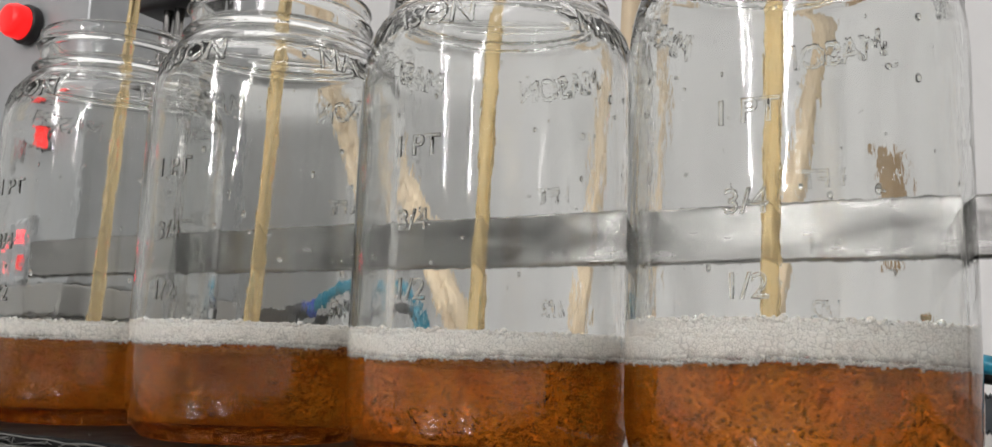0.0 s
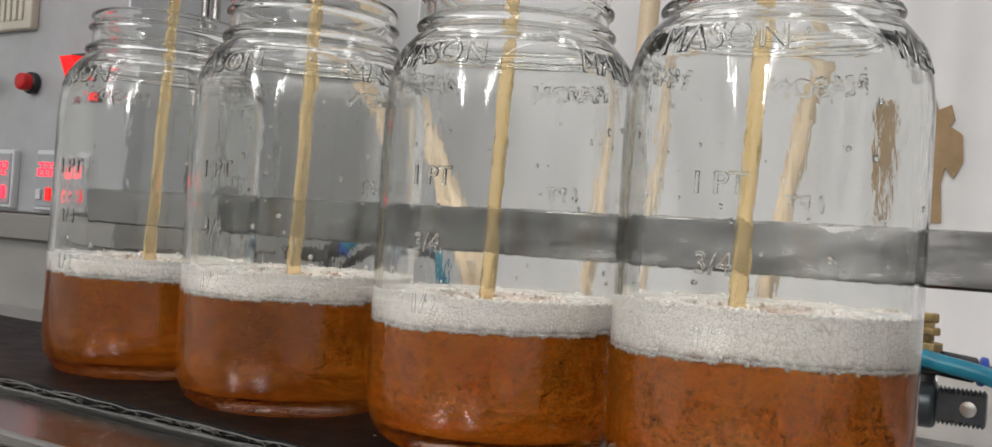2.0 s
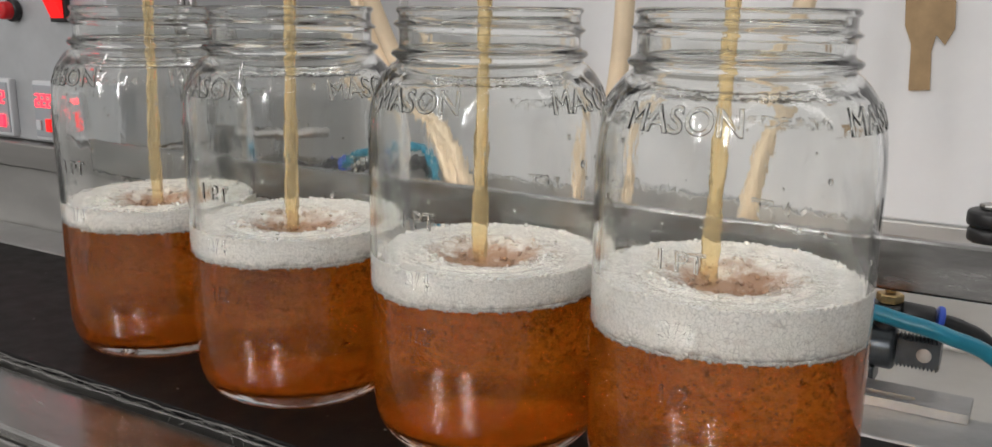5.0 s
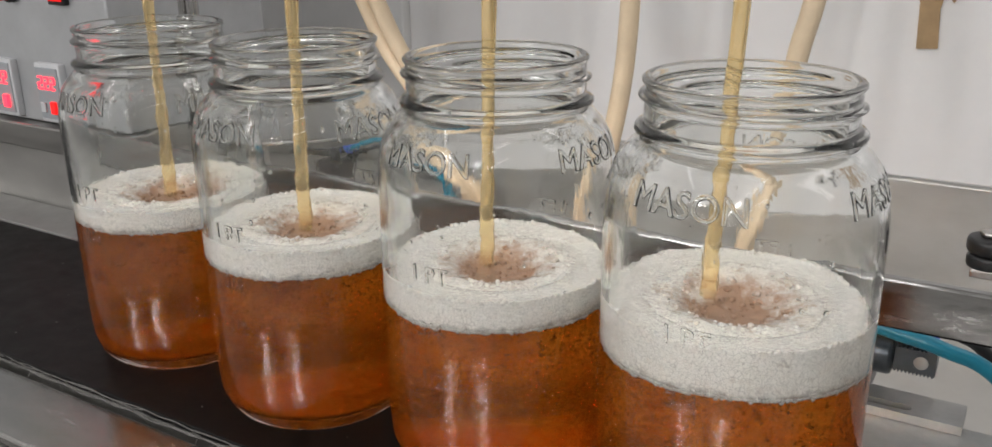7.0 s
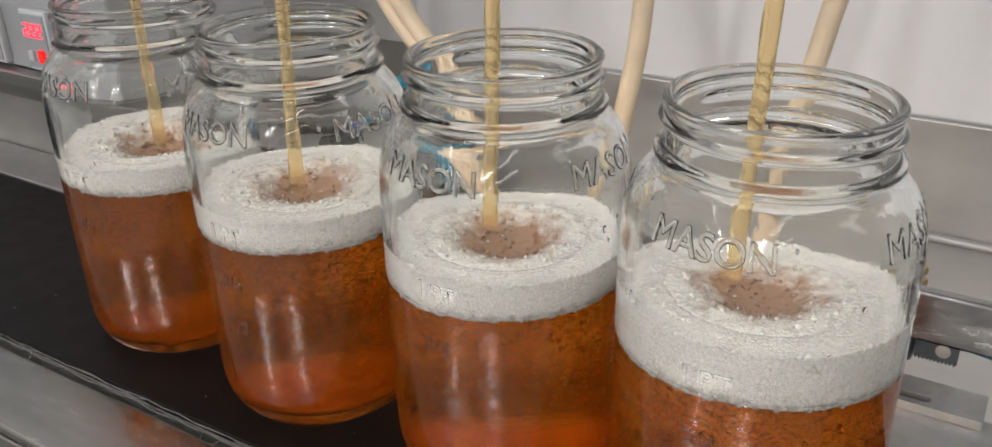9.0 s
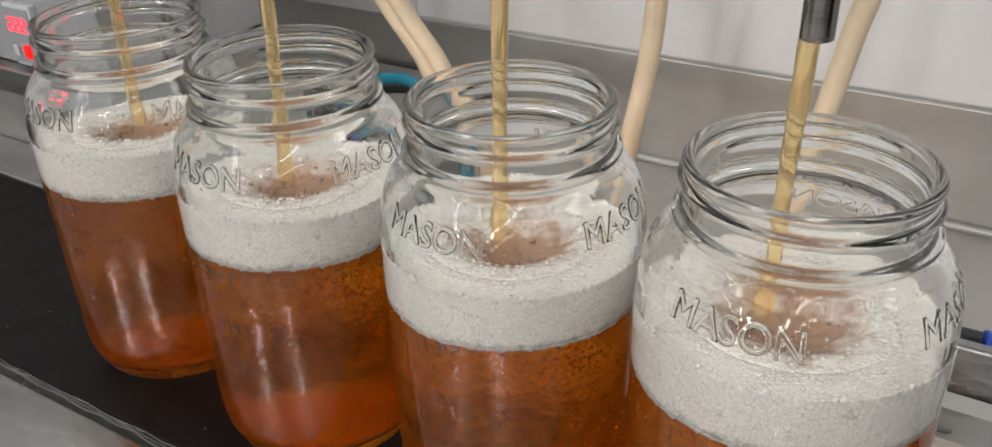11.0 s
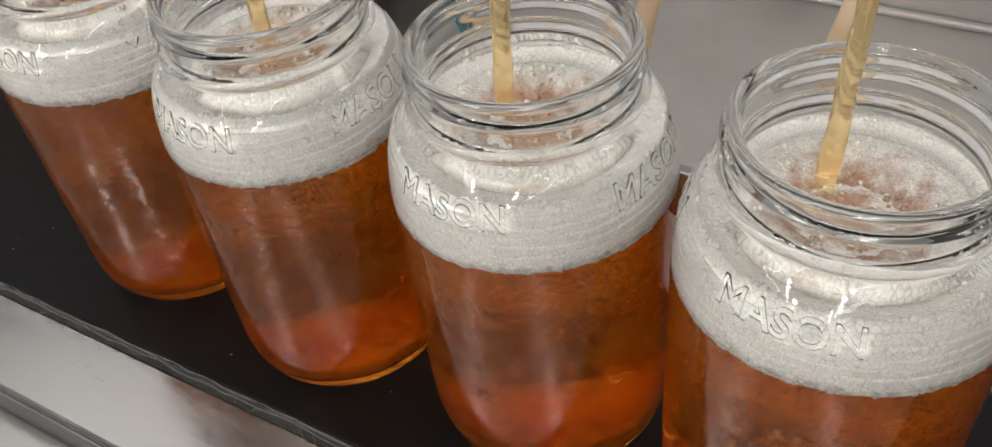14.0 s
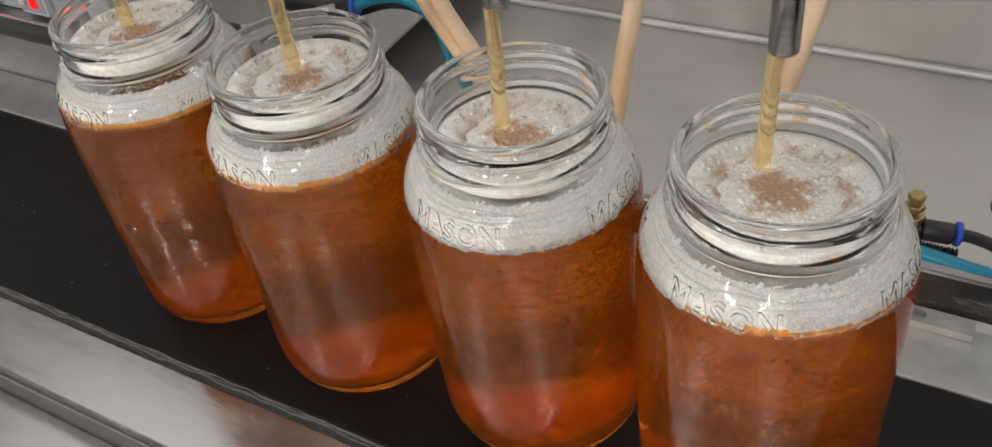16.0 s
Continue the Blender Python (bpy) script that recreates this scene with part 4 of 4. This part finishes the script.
def rail_post():
    p = thing("rail_post", pose(-0.272, 0.1, 0), "black clamp on a steel post beside the guide rail", "clamp")
    part("post", rounded_cylinder(0.005, 0.088, 0.001, 24, None, pose(0, 0.004, 0.0)), STEEL, p)
    for dx in (-0.034, -0.024):
        part("upright_rod", rounded_cylinder(0.0032, 0.25, 0.001, 20, None, pose(dx, 0.010, -0.0003)), POLISHED, p)
    part("top_block", box(-0.058, -0.006, 0.0, 0.026, 0.246, 0.270, 0.004), BLACK, p)
    part("clamp_block", box(-0.011, 0.011, -0.012, 0.014, 0.084, 0.098, 0.003), BLACK, p)
    part("clamp_screw", rounded_cylinder(0.0042, 0.0025, 0.001, 20, None, pose(0, 0, 0.0982)), STEEL, p)
    part("rod", hose([(-0.002, 0.01, 0.091), (0.02, 0.03, 0.091), (0.05, 0.058, 0.091)], 0.003, 12, 3), STEEL, p)


rail_post()


def slotted_bracket():
    b = thing("slotted_bracket", pose(0, 0, 0), "bare metal bracket plate with a slot, on the conveyor side", "bracket")
    outer = [(0.08, 0.1072), (0.1795, 0.1072), (0.1795, 0.1295), (0.08, 0.1295)]
    bm = bmesh.new()
    slot = []
    for k in range(9):
        a = radians(-90 + 180 * k / 8)
        slot.append((0.1545 + 0.0027 * math.cos(a), 0.1135 + 0.0027 * math.sin(a)))
    for k in range(9):
        a = radians(90 + 180 * k / 8)
        slot.append((0.128 + 0.0027 * math.cos(a), 0.1135 + 0.0027 * math.sin(a)))
    vo = [bm.verts.new((x, y, 0.0042)) for x, y in outer]
    vi = [bm.verts.new((x, y, 0.0042)) for x, y in slot]
    edges = [bm.edges.new((a, b)) for ring in (vo, vi) for a, b in zip(ring, ring[1:] + ring[:1])]
    bmesh.ops.triangle_fill(bm, use_beauty=True, edges=edges)
    for f in [f for f in bm.faces if 0.126 < f.calc_center_median().x < 0.1565 and abs(f.calc_center_median().y - 0.1135) < 0.0024 and all(v in vi for v in f.verts)]:
        bm.faces.remove(f)
    ext = bmesh.ops.extrude_face_region(bm, geom=bm.faces[:])
    bmesh.ops.translate(bm, verts=[v for v in ext["geom"] if isinstance(v, bmesh.types.BMVert)], vec=(0, 0, -0.0045))
    part("plate", bm, ALUMINIUM, b, smooth=False)


slotted_bracket()


def rail_knob():
    k = thing("clamp_knob", pose(0.178, 0.1115, 0.0810), "black plastic clamp knob with a metal screw on a steel arm", "knob")
    part("arm", box(-0.006, 0.086, -0.0055, 0.0055, -0.0042, 0.0, 0.0008), STEEL, k, "flat steel arm", smooth=False)
    part("post", box(0.076, 0.086, -0.0053, 0.0053, -0.0815, -0.0042, 0.0008), STEEL, k, smooth=False)
    part("knob_base", rounded_cylinder(0.0085, 0.0062, 0.0015, 32, None, pose(0, 0, 0)), BLACK, k)
    part("knob_grip", rounded_cylinder(0.0092, 0.0072, 0.0018, 32, None, pose(0, 0, 0.0066)), BLACK, k)
    part("knob_screw", rounded_cylinder(0.0048, 0.0022, 0.0009, 6, None, pose(0, 0, 0.0140)), STEEL, k, smooth=False)


rail_knob()


# ---------------------------------------------------------------- movement
def motions():
    for ob, rows in MOVES:
        walk(ob, rows)


motions()
